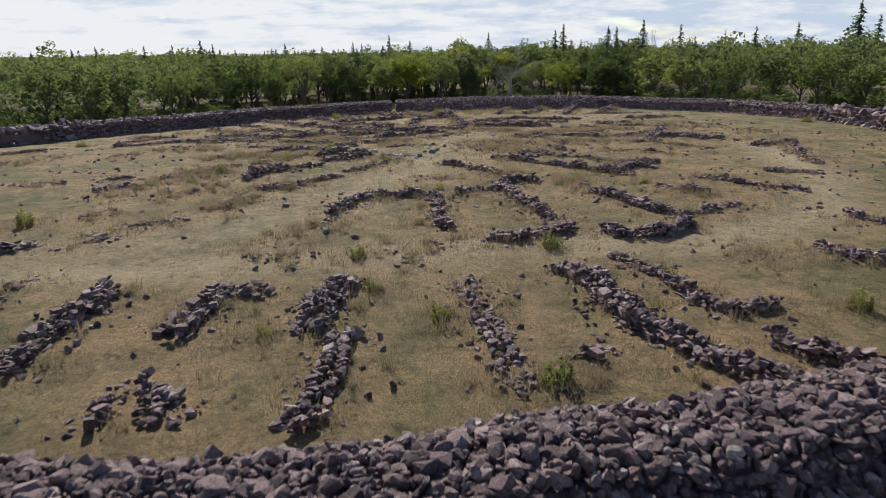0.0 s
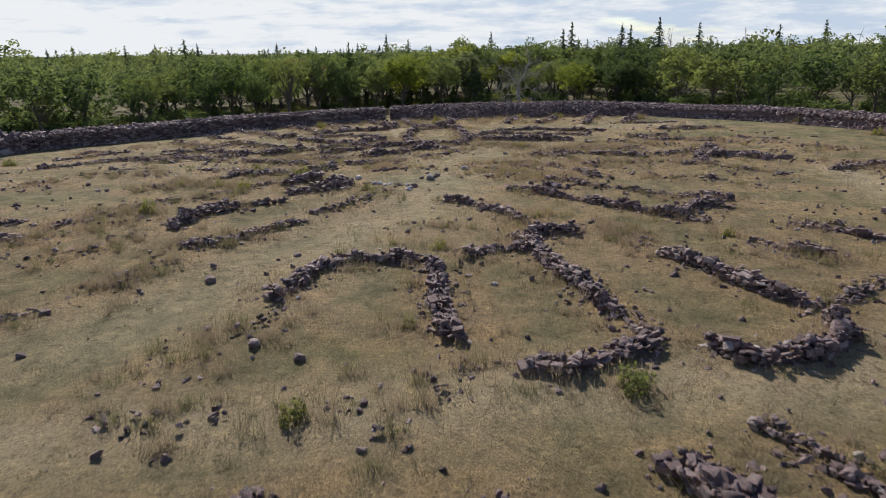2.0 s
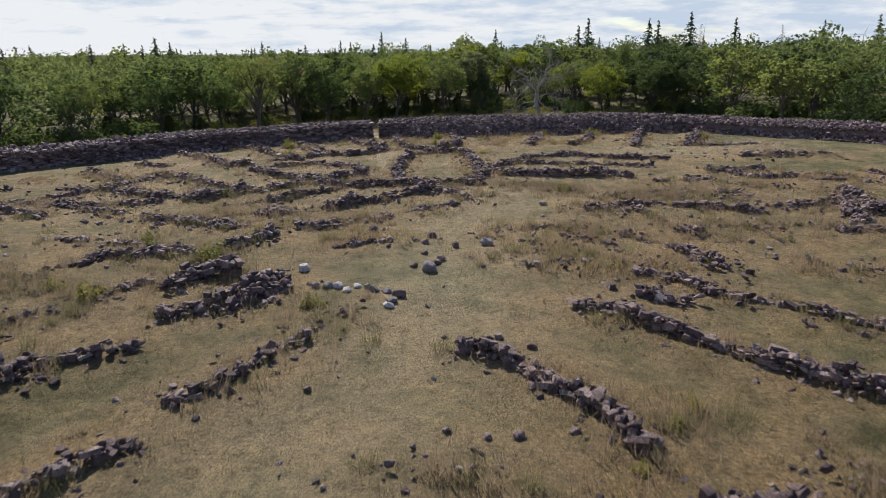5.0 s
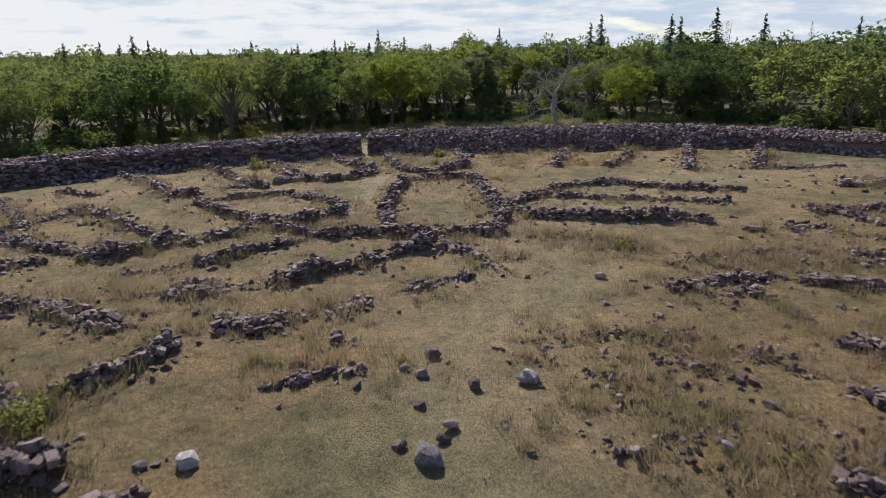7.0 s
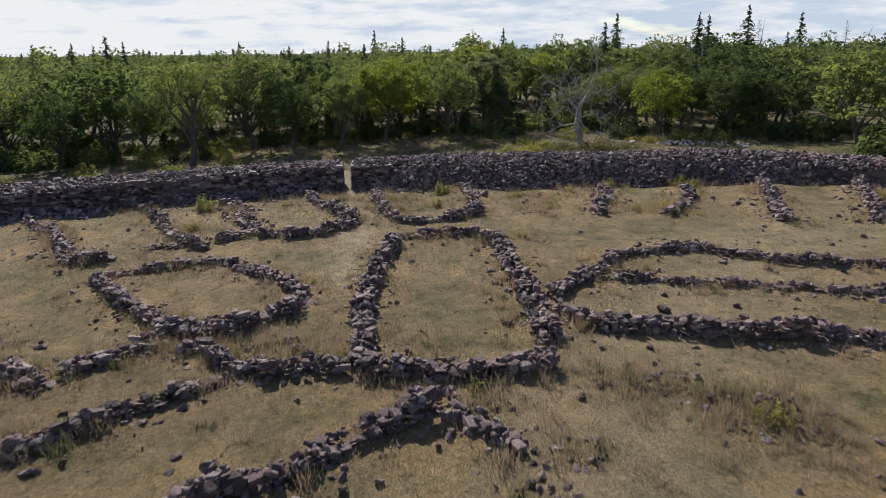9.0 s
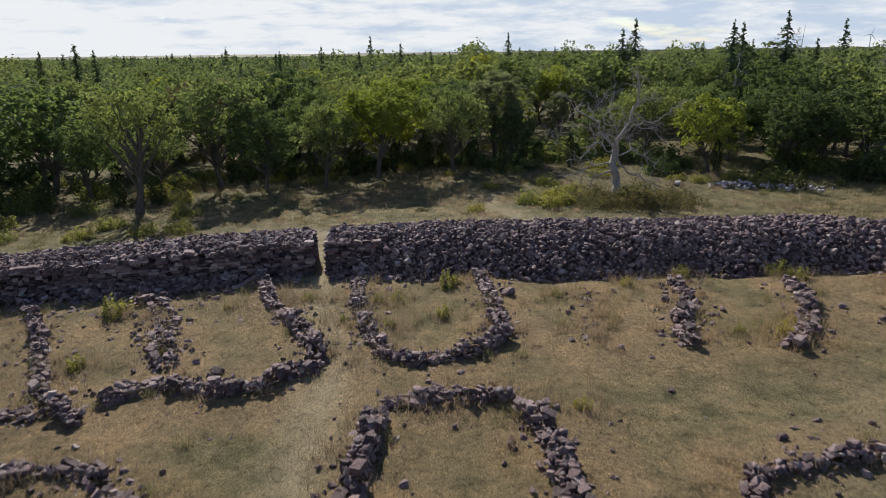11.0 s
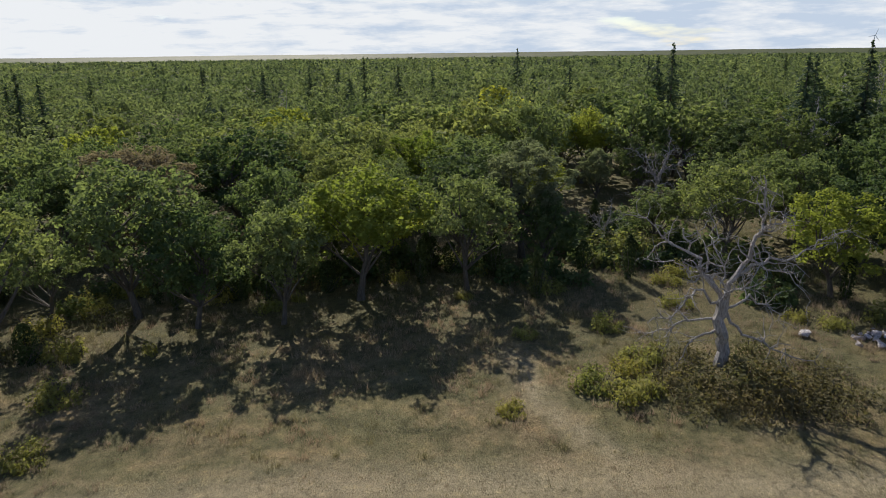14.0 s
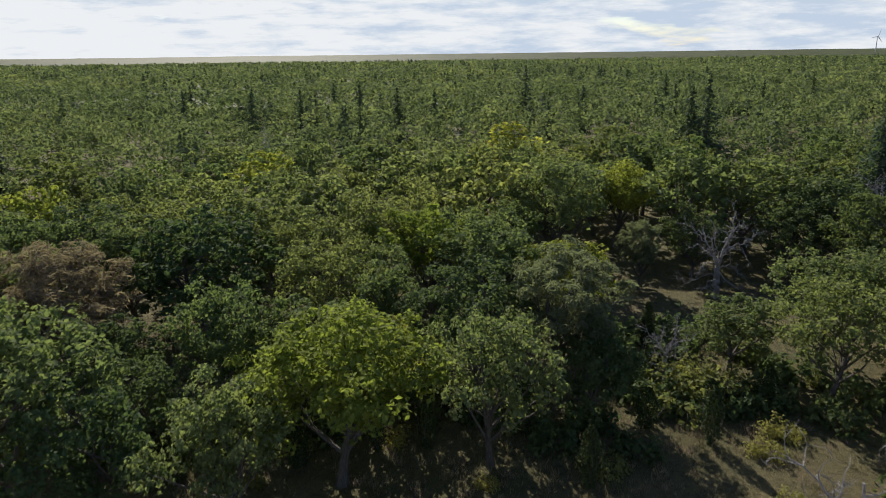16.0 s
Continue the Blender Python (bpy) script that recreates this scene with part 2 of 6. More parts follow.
TRACKS = (((-75, 128), (-45, 141), (-28.8, 148), (-19.7, 150.5), (-9, 152.2), (-1.6, 151.6), (20, 151), (60, 138)),
          ((-12, 150.5), (-10.8, 144), (-10.0, 138), (-8.6, 131), (-7, 124), (-6.5, 112)),
          ((-30, 30), (-14, 42), (-8, 52), (-2, 66), (1, 84), (4, 98), (18, 118), (34, 122)),
          ((-22, 33), (-6, 35.5), (4, 37.5), (14, 38), (26, 46), (33, 60), (36, 80)),
          ((2.2, 168), (3, 160), (7, 153)))
TRACK_WIDTH = (2.2, 1.0, 4.5, 2.4, 0.8)
TRACK_WORN = (1.0, 1.0, 0.5, 0.85, 1.0)


def stony(x, y):
    """How thickly fallen stones are strewn over the ground, 0 to 1."""
    n = noise.noise((x * 0.13, y * 0.26, 30.0)) + 0.5 * noise.noise((x * 0.4, y * 0.7, 31.0))
    return smooth(0.0, 0.4, n) * smooth(9, 17, abs(x + 2)) * smooth(30, 46, y) * smooth(63, 54, math.hypot(x - CX, y - CY))


def from_line(x, y, line):
    best = 1e9
    for (x0, y0), (x1, y1) in zip(line, line[1:]):
        dx, dy = x1 - x0, y1 - y0
        k = min(max(((x - x0) * dx + (y - y0) * dy) / (dx * dx + dy * dy), 0), 1)
        best = min(best, math.hypot(x - x0 - k * dx, y - y0 - k * dy))
    return best


def link_mesh(name, verts, faces, mat, parent=None, flat=True):
    me = bpy.data.meshes.new(name)
    me.from_pydata(verts, [], faces)
    me.materials.append(mat)
    me.update()
    ob = new(name, me)
    if parent is not None:
        ob.parent = parent
    return ob


def graded(lo, hi, step, far_lo, far_hi):
    mid = list(np.arange(lo, hi + 0.01, step))
    out, s, v = [], step, hi
    while v < far_hi:
        s *= 1.35
        v += s
        out.append(min(v, far_hi))
    head, s, v = [], step, lo
    while v > far_lo:
        s *= 1.35
        v -= s
        head.append(max(v, far_lo))
    return head[::-1] + mid + out


WALL_LINES = []


def foundation(line, width, height, share):
    WALL_LINES.append((line, width, height, share))

foundation([(-15.4, 21.9), (-15.6, 24.4), (-15.4, 26.4), (-15.3, 30.4)], 1.3, 0.8, 1)
foundation([(-20.9, 30.8), (-19.5, 32.4)], 1.0, 0.5, 0.7)
foundation([(-10.6, 24.9), (-10.5, 26.9), (-10.2, 29.7), (-9.0, 30.1), (-8.1, 29.6)], 1.4, 0.7, 1)
foundation([(-5.3, 24.9), (-5.3, 27.6), (-4.9, 30.2), (-4.4, 31.6)], 1.7, 0.8, 1)
foundation([(-4.7, 17.9), (-4.2, 18.7), (-4.1, 20.4), (-3.9, 22.0), (-4.0, 24.5)], 1.3, 0.6, 1)
foundation([(-9.5, 18.2), (-9.8, 19.9), (-9.3, 20.5)], 2.6, 0.6, 0.9)
foundation([(0.8, 31.2), (1.4, 27.4), (1.9, 24.4), (2.1, 22.0), (2.6, 20.3), (2.9, 19.0)], 1.2, 0.5, 0.7)
foundation([(5.7, 33.2), (6.7, 31.4), (7.1, 28.3), (7.6, 25.7), (8.6, 23.9), (9.3, 22.4), (10.1, 21.1), (11.0, 20.2)], 1.6, 0.8, 1)
foundation([(8.9, 34.9), (9.8, 32.9), (10.5, 30.7), (10.9, 28.1), (11.7, 27.0), (14.1, 27.6)], 1.0, 0.6, 0.9)
foundation([(5.1, 23.3), (5.7, 22.7)], 1.5, 0.5, 0.8)
foundation([(11.9, 24.0), (12.9, 22.7), (13.7, 21.9), (14.8, 21.5)], 1.4, 0.7, 1)
foundation([(20.4, 36.6), (21.0, 34.9), (22.2, 33.6)], 1.2, 0.7, 1)
foundation([(14.9, 42.7), (14.9, 41.3), (12.6, 39.5), (10.2, 39.1), (9.5, 40.8)], 1.1, 0.8, 1)
foundation([(26.2, 44.3), (27.3, 41.9)], 0.9, 0.5, 0.8)
foundation([(16.2, 44.6), (20.7, 47.9)], 0.9, 0.5, 0.8)
foundation([(-20.5, 39.4), (-20.8, 42.1), (-19.6, 43.5), (-17.2, 44.9)], 0.8, 0.4, 0.7)
foundation([(-25.0, 37.5), (-23.7, 38.6)], 0.9, 0.5, 0.8)
foundation([(-7.7, 46.0), (-7.1, 48.3), (-6.6, 50.3), (-5.8, 51.4), (-3.8, 51.7), (-0.9, 51.3)], 1.0, 0.7, 1)
foundation([(-0.8, 50.8), (-0.5, 47.7), (-0.4, 44.5), (-0.2, 42.7), (0.1, 41.1)], 1.1, 0.7, 1)
foundation([(0.9, 52.0), (2.8, 53.1), (4.3, 53.5)], 1.0, 0.6, 0.9)
foundation([(3.9, 55.4), (5.2, 56.7), (7.4, 57.2)], 1.1, 0.8, 1)
foundation([(4.7, 55.4), (4.9, 51.8), (5.5, 48.9), (6.1, 47.3), (6.5, 45.3), (6.6, 44.3)], 1.1, 0.7, 1)
foundation([(6.6, 44.3), (7.2, 43.5), (7.5, 41.2)], 1.1, 0.6, 0.8)
foundation([(2.5, 38.8), (3.2, 38.7), (4.0, 38.4), (4.9, 39.0), (6.1, 39.9), (7.5, 40.7)], 1.2, 0.7, 1)
foundation([(-9.8, 37.6), (-8.9, 39.6), (-8.6, 42.0), (-7.7, 43.2), (-6.2, 44.0)], 1.2, 0.35, 0.35)
foundation([(-0.2, 36.5), (-0.1, 38.2), (0.8, 39.4)], 1.5, 0.35, 0.4)
foundation([(9.6, 59.0), (10.6, 56.7), (10.3, 52.9)], 1.0, 0.4, 0.5)
foundation([(11.2, 52.2), (12.2, 50.4), (13.4, 47.6), (14.3, 45.6), (15.4, 44.3)], 1.1, 0.8, 1)
foundation([(0.0, 66.4), (1.5, 65.7), (2.8, 63.6), (4.1, 61.8), (4.7, 59.7)], 0.9, 0.6, 1)
foundation([(-2.3, 58.8), (-1.2, 58.8), (1.1, 59.0)], 0.6, 0.3, 0.4)
foundation([(4.8, 70.9), (6.4, 69.7), (8.4, 67.1), (10.2, 64.9), (11.9, 63.3), (13.4, 61.9), (14.8, 60.6), (16.2, 59.3)], 1.0, 0.7, 1)
foundation([(8.5, 75.2), (10.2, 74.2), (11.0, 72.2), (13.1, 71.0), (15.2, 68.8), (17.1, 67.3), (18.7, 67.8)], 0.8, 0.5, 0.8)
foundation([(15.3, 61.5), (17.3, 64.3), (18.9, 63.8)], 1.0, 0.8, 1)
foundation([(18.9, 67.6), (20.1, 65.6)], 0.9, 0.6, 0.9)
foundation([(8.1, 58.5), (9.9, 58.2), (10.6, 56.3), (11.2, 55.5)], 1.2, 0.4, 0.5)
foundation([(-17.1, 59.0), (-16.8, 60.7), (-16.4, 62.9), (-14.8, 64.9)], 1.0, 0.9, 1)
foundation([(-15.1, 65.4), (-13.5, 66.1), (-11.9, 66.9)], 0.8, 0.5, 0.8)
foundation([(-14.7, 55.0), (-13.5, 55.4), (-12.4, 56.2), (-11.6, 58.0), (-10.3, 58.9), (-9.3, 60.3)], 0.9, 0.5, 0.8)
foundation([(-9.0, 62.5), (-7.7, 64.3), (-6.6, 66.7), (-5.9, 67.5)], 0.8, 0.45, 0.8)
foundation([(-5.9, 67.6), (-4.8, 70.1), (-4.2, 71.2)], 0.8, 0.4, 0.6)
foundation([(-12.3, 70.3), (-11.0, 70.7), (-9.7, 73.0), (-8.1, 74.9)], 0.9, 0.6, 1)
foundation([(-22.3, 67.3), (-20.8, 68.6), (-18.6, 69.4), (-17.0, 72.1), (-15.4, 73.8), (-13.5, 76.4), (-10.9, 76.9)], 0.7, 0.4, 0.7)
foundation([(-25.7, 72.8), (-23.7, 73.9), (-22.7, 76.5), (-20.5, 77.0)], 0.7, 0.35, 0.6)
foundation([(-24.6, 84.4), (-21.5, 83.0), (-18.4, 82.1)], 0.8, 0.4, 0.7)
foundation([(-40.7, 96.9), (-35.6, 97.0), (-28.9, 91.2)], 0.9, 0.6, 0.9)
foundation([(-34.2, 99.4), (-27.3, 96.8), (-24.0, 97.7)], 0.9, 0.5, 0.8)
foundation([(-33.1, 84.8), (-29.5, 85.9)], 0.8, 0.4, 0.7)
foundation([(-36.5, 107.3), (-31.7, 106.0), (-24.7, 101.7)], 0.9, 0.5, 0.8)
foundation([(-22.4, 102.5), (-18.0, 100.4)], 0.9, 0.5, 0.8)
foundation([(-13.3, 73.6), (-13.1, 74.9), (-12.3, 75.6), (-10.7, 75.9)], 1.4, 0.8, 1)
foundation([(-10.3, 70.7), (-9.6, 71.9), (-9.1, 72.7), (-8.5, 73.5), (-7.8, 73.8)], 1.8, 0.8, 1)
foundation([(-17.2, 80.0), (-16.3, 80.5), (-15.5, 81.0), (-13.9, 79.5)], 1.0, 0.6, 1)
foundation([(-13.2, 80.2), (-12.4, 81.4), (-11.6, 82.7), (-10.9, 84.0)], 0.9, 0.7, 1)
foundation([(-21.4, 90.4), (-19.1, 89.3), (-16.3, 87.5), (-13.9, 85.9)], 0.9, 0.5, 0.9)
foundation([(1.7, 82.5), (3.8, 84.5), (6.0, 85.6), (7.2, 84.4), (8.6, 83.0)], 2.2, 0.35, 0.35)
foundation([(1.4, 79.7), (2.7, 78.9), (4.3, 78.6), (6.3, 79.1), (8.0, 78.1), (9.9, 78.1)], 2.5, 0.3, 0.3)
foundation([(13.4, 83.9), (14.2, 82.7)], 1.4, 0.6, 0.9)
foundation([(12.1, 80.2), (12.3, 78.7), (12.7, 77.3), (12.6, 75.7)], 1.4, 0.6, 0.9)
foundation([(8.8, 89.8), (11.3, 90.4), (13.7, 91.3), (15.2, 90.7), (17.1, 89.8), (18.9, 89.1), (20.5, 88.6)], 1.0, 0.6, 0.9)
foundation([(19.3, 100.3), (21.7, 100.6)], 0.8, 0.5, 0.9)
foundation([(28.8, 112.6), (32.1, 112.7), (34.7, 111.8)], 0.8, 0.5, 0.9)
foundation([(-39.5, 119.2), (-34.0, 112.9), (-30.3, 107.9)], 0.9, 0.5, 0.8)
foundation([(-31.3, 106.5), (-30.0, 110.6), (-27.7, 112.1)], 0.8, 0.5, 0.8)
foundation([(-5.7, 87.0), (-4.9, 87.8), (-4.3, 88.5)], 0.8, 0.4, 0.8)
foundation([(-2.7, 90.0), (-2.0, 90.8), (-0.8, 91.2), (0.2, 92.3)], 0.8, 0.45, 0.9)
foundation([(-9.8, 86.3), (-8.5, 86.0), (-7.2, 86.5)], 1.8, 0.5, 0.8)
foundation([(-13.6, 90.1), (-12.4, 90.2), (-11.1, 90.6)], 1.0, 0.5, 0.8)
foundation([(-10.5, 91.1), (-9.1, 91.5)], 1.0, 0.4, 0.6)
foundation([(-8.9, 91.7), (-8.1, 92.5), (-7.2, 93.7), (-6.0, 94.3), (-4.8, 95.4), (-3.3, 96.6), (-2.2, 97.5), (-1.2, 98.9)], 1.0, 0.8, 1)
foundation([(-1.1, 97.4), (-0.2, 97.0), (0.4, 96.0), (1.0, 95.6)], 1.1, 0.5, 0.8)
foundation([(1.5, 95.5), (2.9, 94.5)], 1.1, 0.3, 0.4)
foundation([(-14.0, 96.0), (-13.2, 97.0), (-12.3, 98.0), (-11.2, 98.8), (-9.9, 100.0), (-9.4, 100.9)], 0.9, 0.6, 1)
foundation([(-12.0, 103.6), (-10.9, 103.7), (-9.9, 102.5), (-9.1, 101.4), (-7.5, 101.0), (-6.4, 101.4), (-5.0, 101.0)], 0.9, 0.7, 1)
foundation([(-4.3, 119.0), (-4.8, 113.8), (-5.0, 110.1), (-4.9, 106.2), (-4.5, 103.7), (-4.4, 101.5)], 1.1, 0.9, 1)
foundation([(-4.3, 101.1), (-3.0, 100.6), (-1.8, 100.3), (-0.4, 100.3), (1.0, 100.5), (2.4, 101.0)], 1.1, 0.9, 1)
foundation([(2.9, 102.7), (2.7, 105.4), (2.6, 109.2), (2.2, 112.9), (2.0, 117.5), (1.5, 119.1)], 1.2, 0.9, 1)
foundation([(-4.2, 120.3), (-2.2, 120.6), (0.8, 120.4)], 1.1, 0.7, 1)
foundation([(3.8, 108.5), (5.1, 110.1), (6.5, 111.4)], 0.9, 0.7, 1)
foundation([(6.7, 112.0), (8.2, 114.8), (10.2, 115.4), (12.6, 115.8), (14.6, 114.5), (16.2, 113.2), (18.5, 112.5), (21.2, 111.9)], 0.9, 0.6, 1)
foundation([(7.3, 110.7), (10.0, 110.0), (12.5, 109.4), (14.9, 108.7), (17.2, 108.3), (18.8, 107.8)], 0.8, 0.5, 0.9)
foundation([(3.5, 106.8), (4.3, 105.6), (5.4, 104.3), (7.0, 104.2), (8.3, 103.9), (10.1, 103.4), (12.2, 103.2), (14.1, 103.1), (15.3, 102.2)], 1.0, 0.9, 1)
foundation([(2.8, 99.6), (4.3, 99.4), (5.4, 99.1), (6.4, 98.1), (7.6, 97.8)], 0.9, 0.35, 0.6)
foundation([(7.4, 96.2), (8.4, 97.3), (9.5, 98.0), (9.2, 95.8)], 1.0, 0.35, 0.5)
foundation([(-20.2, 113.9), (-18.0, 111.1), (-15.8, 108.7), (-13.5, 106.2)], 0.9, 0.7, 1)
foundation([(-13.3, 105.7), (-11.6, 105.1), (-10.1, 105.6), (-8.9, 106.7), (-7.8, 107.8)], 1.0, 0.8, 1)
foundation([(-8.0, 108.4), (-8.3, 110.1), (-10.0, 112.5), (-12.0, 114.3), (-13.8, 116.2)], 0.9, 0.6, 1)
foundation([(-13.9, 116.4), (-16.2, 116.4), (-18.0, 115.4), (-19.8, 114.4)], 0.9, 0.5, 0.8)
foundation([(-12.7, 104.7), (-13.9, 103.9), (-14.7, 102.7), (-15.6, 101.9)], 1.0, 0.8, 1)
foundation([(-18.7, 103.0), (-17.0, 101.6), (-15.9, 100.8)], 1.0, 0.6, 0.9)
foundation([(-30.5, 128.1), (-26.9, 122.7), (-24.1, 118.0), (-21.5, 117.7)], 0.9, 0.7, 1)
foundation([(-26.3, 134.2), (-22.3, 128.3), (-19.1, 122.5), (-16.1, 119.7)], 0.9, 0.7, 1)
foundation([(-18.8, 121.6), (-19.8, 119.8)], 0.9, 0.5, 0.9)
foundation([(-13.5, 137.9), (-11.6, 132.9), (-10.0, 130.1), (-8.7, 127.7), (-7.7, 125.6), (-7.5, 123.8)], 1.0, 0.8, 1)
foundation([(-7.5, 123.6), (-8.6, 123.2), (-9.5, 122.0), (-11.1, 121.7), (-12.7, 122.2)], 1.0, 0.8, 1)
foundation([(-12.7, 122.3), (-14.1, 122.6), (-14.9, 122.1), (-15.8, 121.4)], 1.0, 0.7, 1)
foundation([(-14.3, 124.4), (-15.7, 127.0), (-16.6, 130.4), (-19.1, 134.8)], 1.5, 0.5, 0.8)
foundation([(-7.0, 136.0), (-6.5, 131.8), (-5.5, 127.5), (-4.3, 124.8)], 1.0, 0.7, 1)
foundation([(-4.2, 124.7), (-2.9, 124.0), (-1.6, 124.3), (-0.2, 124.8), (1.1, 126.3)], 1.0, 0.8, 1)
foundation([(1.2, 126.9), (0.9, 129.7), (0.7, 133.9), (0.2, 137.2)], 1.0, 0.7, 1)
foundation([(6.4, 132.5), (5.5, 127.5), (4.7, 125.5)], 0.9, 0.35, 0.6)
foundation([(11.6, 133.9), (11.4, 130.5), (10.0, 128.1), (9.5, 125.0)], 1.1, 0.7, 1)
foundation([(18.1, 133.5), (17.4, 130.1), (15.7, 126.7), (14.1, 124.6)], 1.1, 0.7, 1)
foundation([(-29.6, 112.4), (-27.5, 112.0), (-24.5, 109.2), (-21.8, 105.9), (-19.1, 103.0)], 0.9, 0.6, 0.9)
foundation([(-21.1, 98.8), (-20.0, 99.0), (-18.2, 99.6), (-17.7, 101.3)], 1.0, 0.9, 1)
foundation([(-35.6, 122.2), (-31.2, 119.7)], 0.9, 0.6, 0.9)
foundation([(11.6, 89.2), (12.7, 89.0)], 1.0, 0.5, 0.8)
foundation([(9.3, 89.2), (10.7, 89.6), (10.7, 88.2)], 1.2, 0.4, 0.6)
foundation([(16.7, 99.8), (19.4, 100.1)], 0.9, 0.4, 0.7)
foundation([(24.9, 86.4), (28.9, 93.8), (28.2, 88.1), (32.3, 86.5), (34.1, 85.8)], 1.0, 0.7, 1)
foundation([(27.3, 80.1), (29.1, 77.0)], 0.8, 0.4, 0.7)
foundation([(17.2, 55.0), (17.8, 53.5), (20.0, 51.8)], 1.0, 0.5, 0.8)
foundation([(22.4, 59.3), (24.0, 58.4)], 0.9, 0.5, 0.8)
foundation([(34.7, 79.0), (41.0, 82.6), (36.3, 70.6)], 0.9, 0.6, 0.9)
foundation([(20.9, 59.0), (24.6, 55.2), (27.5, 52.3)], 0.9, 0.5, 0.8)
foundation([(36.5, 70.9), (35.3, 64.9)], 0.9, 0.5, 0.9)
foundation([(-50.7, 79.2), (-47.4, 82.6)], 0.9, 0.5, 0.8)
foundation([(-37.1, 58.6), (-33.4, 59.9)], 0.9, 0.4, 0.7)
foundation([(-30.7, 60.5), (-27.8, 61.9)], 0.9, 0.4, 0.7)
foundation([(-25.3, 59.2), (-24.5, 63.0), (-22.2, 66.3)], 0.9, 0.4, 0.7)
foundation([(-27.5, 53.9), (-25.0, 56.5), (-22.3, 59.3), (-19.7, 62.1)], 0.9, 0.4, 0.6)
foundation([(-40.9, 86.6), (-37.6, 101.9), (-23.7, 92.4)], 0.9, 0.5, 0.8)
foundation([(-46.2, 71.9), (-41.9, 76.0)], 0.8, 0.4, 0.6)
foundation([(-24.2, 64.5), (-21.0, 66.5)], 0.8, 0.4, 0.6)
foundation([(-16.4, 47.2), (-14.8, 48.4)], 0.8, 0.35, 0.5)
foundation([(-15.3, 54.9), (-13.3, 56.1), (-10.8, 57.9)], 0.8, 0.4, 0.6)
foundation([(-25.9, 60.2), (-23.4, 60.9), (-22.7, 63.5), (-21.2, 64.1)], 0.8, 0.4, 0.6)
foundation([(-20.3, 56.5), (-18.1, 57.5)], 0.8, 0.4, 0.6)
foundation([(-22.0, 53.8), (-20.5, 54.2), (-19.7, 55.1)], 0.8, 0.4, 0.6)
foundation([(-16.4, 47.8), (-15.8, 49.7), (-14.7, 52.3)], 1.0, 0.35, 0.45)
foundation([(-36.0, 76.5), (-33.9, 78.5)], 0.8, 0.4, 0.6)
foundation([(-33.9, 81.2), (-27.8, 81.8)], 0.8, 0.4, 0.6)
foundation([(-21.8, 74.1), (-19.8, 75.1)], 0.8, 0.35, 0.5)
foundation([(-47.6, 101.4), (-43.7, 108.2), (-41.7, 108.5)], 0.9, 0.5, 0.8)
foundation([(-35.5, 102.1), (-31.7, 106.3), (-25.4, 101.4)], 0.9, 0.6, 0.8)
foundation([(-13.8, 102.6), (-10.2, 106.0), (-6.6, 103.0)], 0.8, 0.4, 0.6)
foundation([(13.7, 83.6), (17.6, 85.0), (19.2, 81.8)], 0.9, 0.3, 0.5)
foundation([(17.4, 77.5), (20.2, 74.9)], 0.9, 0.35, 0.5)
foundation([(26.6, 103.5), (31.3, 100.2), (37.0, 96.4)], 0.9, 0.4, 0.6)
foundation([(38.4, 93.2), (43.9, 90.9)], 0.9, 0.4, 0.6)
foundation([(34.6, 83.8), (39.2, 83.2)], 0.9, 0.4, 0.6)
foundation([(13.0, 86.7), (13.9, 84.6), (14.0, 80.7)], 1.0, 0.35, 0.5)
foundation([(9.9, 93.6), (14.1, 95.2), (16.6, 93.6), (21.7, 92.9)], 0.9, 0.35, 0.5)
foundation([(25.3, 80.8), (27.9, 78.4)], 0.9, 0.4, 0.6)
foundation([(17.6, 85.0), (21.0, 85.3), (25.2, 83.7)], 0.9, 0.35, 0.5)
foundation([(-7.0, 82.3), (-4.4, 84.2)], 0.9, 0.35, 0.5)
foundation([(-13.6, 90.6), (-11.4, 91.1)], 1.0, 0.35, 0.5)
foundation([(-17.7, 92.6), (-14.1, 90.3)], 1.0, 0.35, 0.5)
foundation([(-10.0, 85.9), (-7.8, 86.4), (-5.9, 87.6)], 0.9, 0.4, 0.6)
foundation([(-6.8, 81.6), (-6.0, 82.2), (-4.6, 81.9)], 1.2, 0.35, 0.45)
foundation([(3.2, 99.4), (6.8, 99.7), (9.2, 97.7)], 0.9, 0.35, 0.5)
foundation([(11.3, 94.2), (16.0, 95.6), (20.7, 95.8)], 1.4, 0.3, 0.4)
foundation([(-11.2, 88.2), (-10.3, 88.8)], 1.6, 0.35, 0.5)
foundation([(-13.3, 86.3), (-11.3, 84.8)], 1.6, 0.35, 0.4)
foundation([(7.6, 90.3), (8.9, 90.0)], 1.5, 0.3, 0.35)
foundation([(3.3, 84.3), (4.7, 84.3), (6.7, 84.8), (8.5, 84.2)], 2.0, 0.3, 0.35)
foundation([(12.2, 94.1), (14.7, 94.8), (16.6, 95.4)], 1.4, 0.3, 0.4)
foundation([(-47.3, 107.4), (-47.2, 110.3), (-44.6, 108.5)], 0.9, 0.5, 0.8)
foundation([(-44.2, 115.3), (-40.0, 112.0)], 0.9, 0.4, 0.6)
foundation([(-38.8, 118.0), (-34.2, 113.5), (-30.8, 111.2), (-29.6, 115.1), (-25.2, 109.5)], 0.9, 0.4, 0.6)
foundation([(-33.4, 130.4), (-28.7, 125.1), (-24.0, 118.7), (-21.8, 117.9)], 1.0, 0.6, 0.9)
foundation([(-20.2, 120.1), (-16.5, 120.9)], 0.9, 0.4, 0.7)
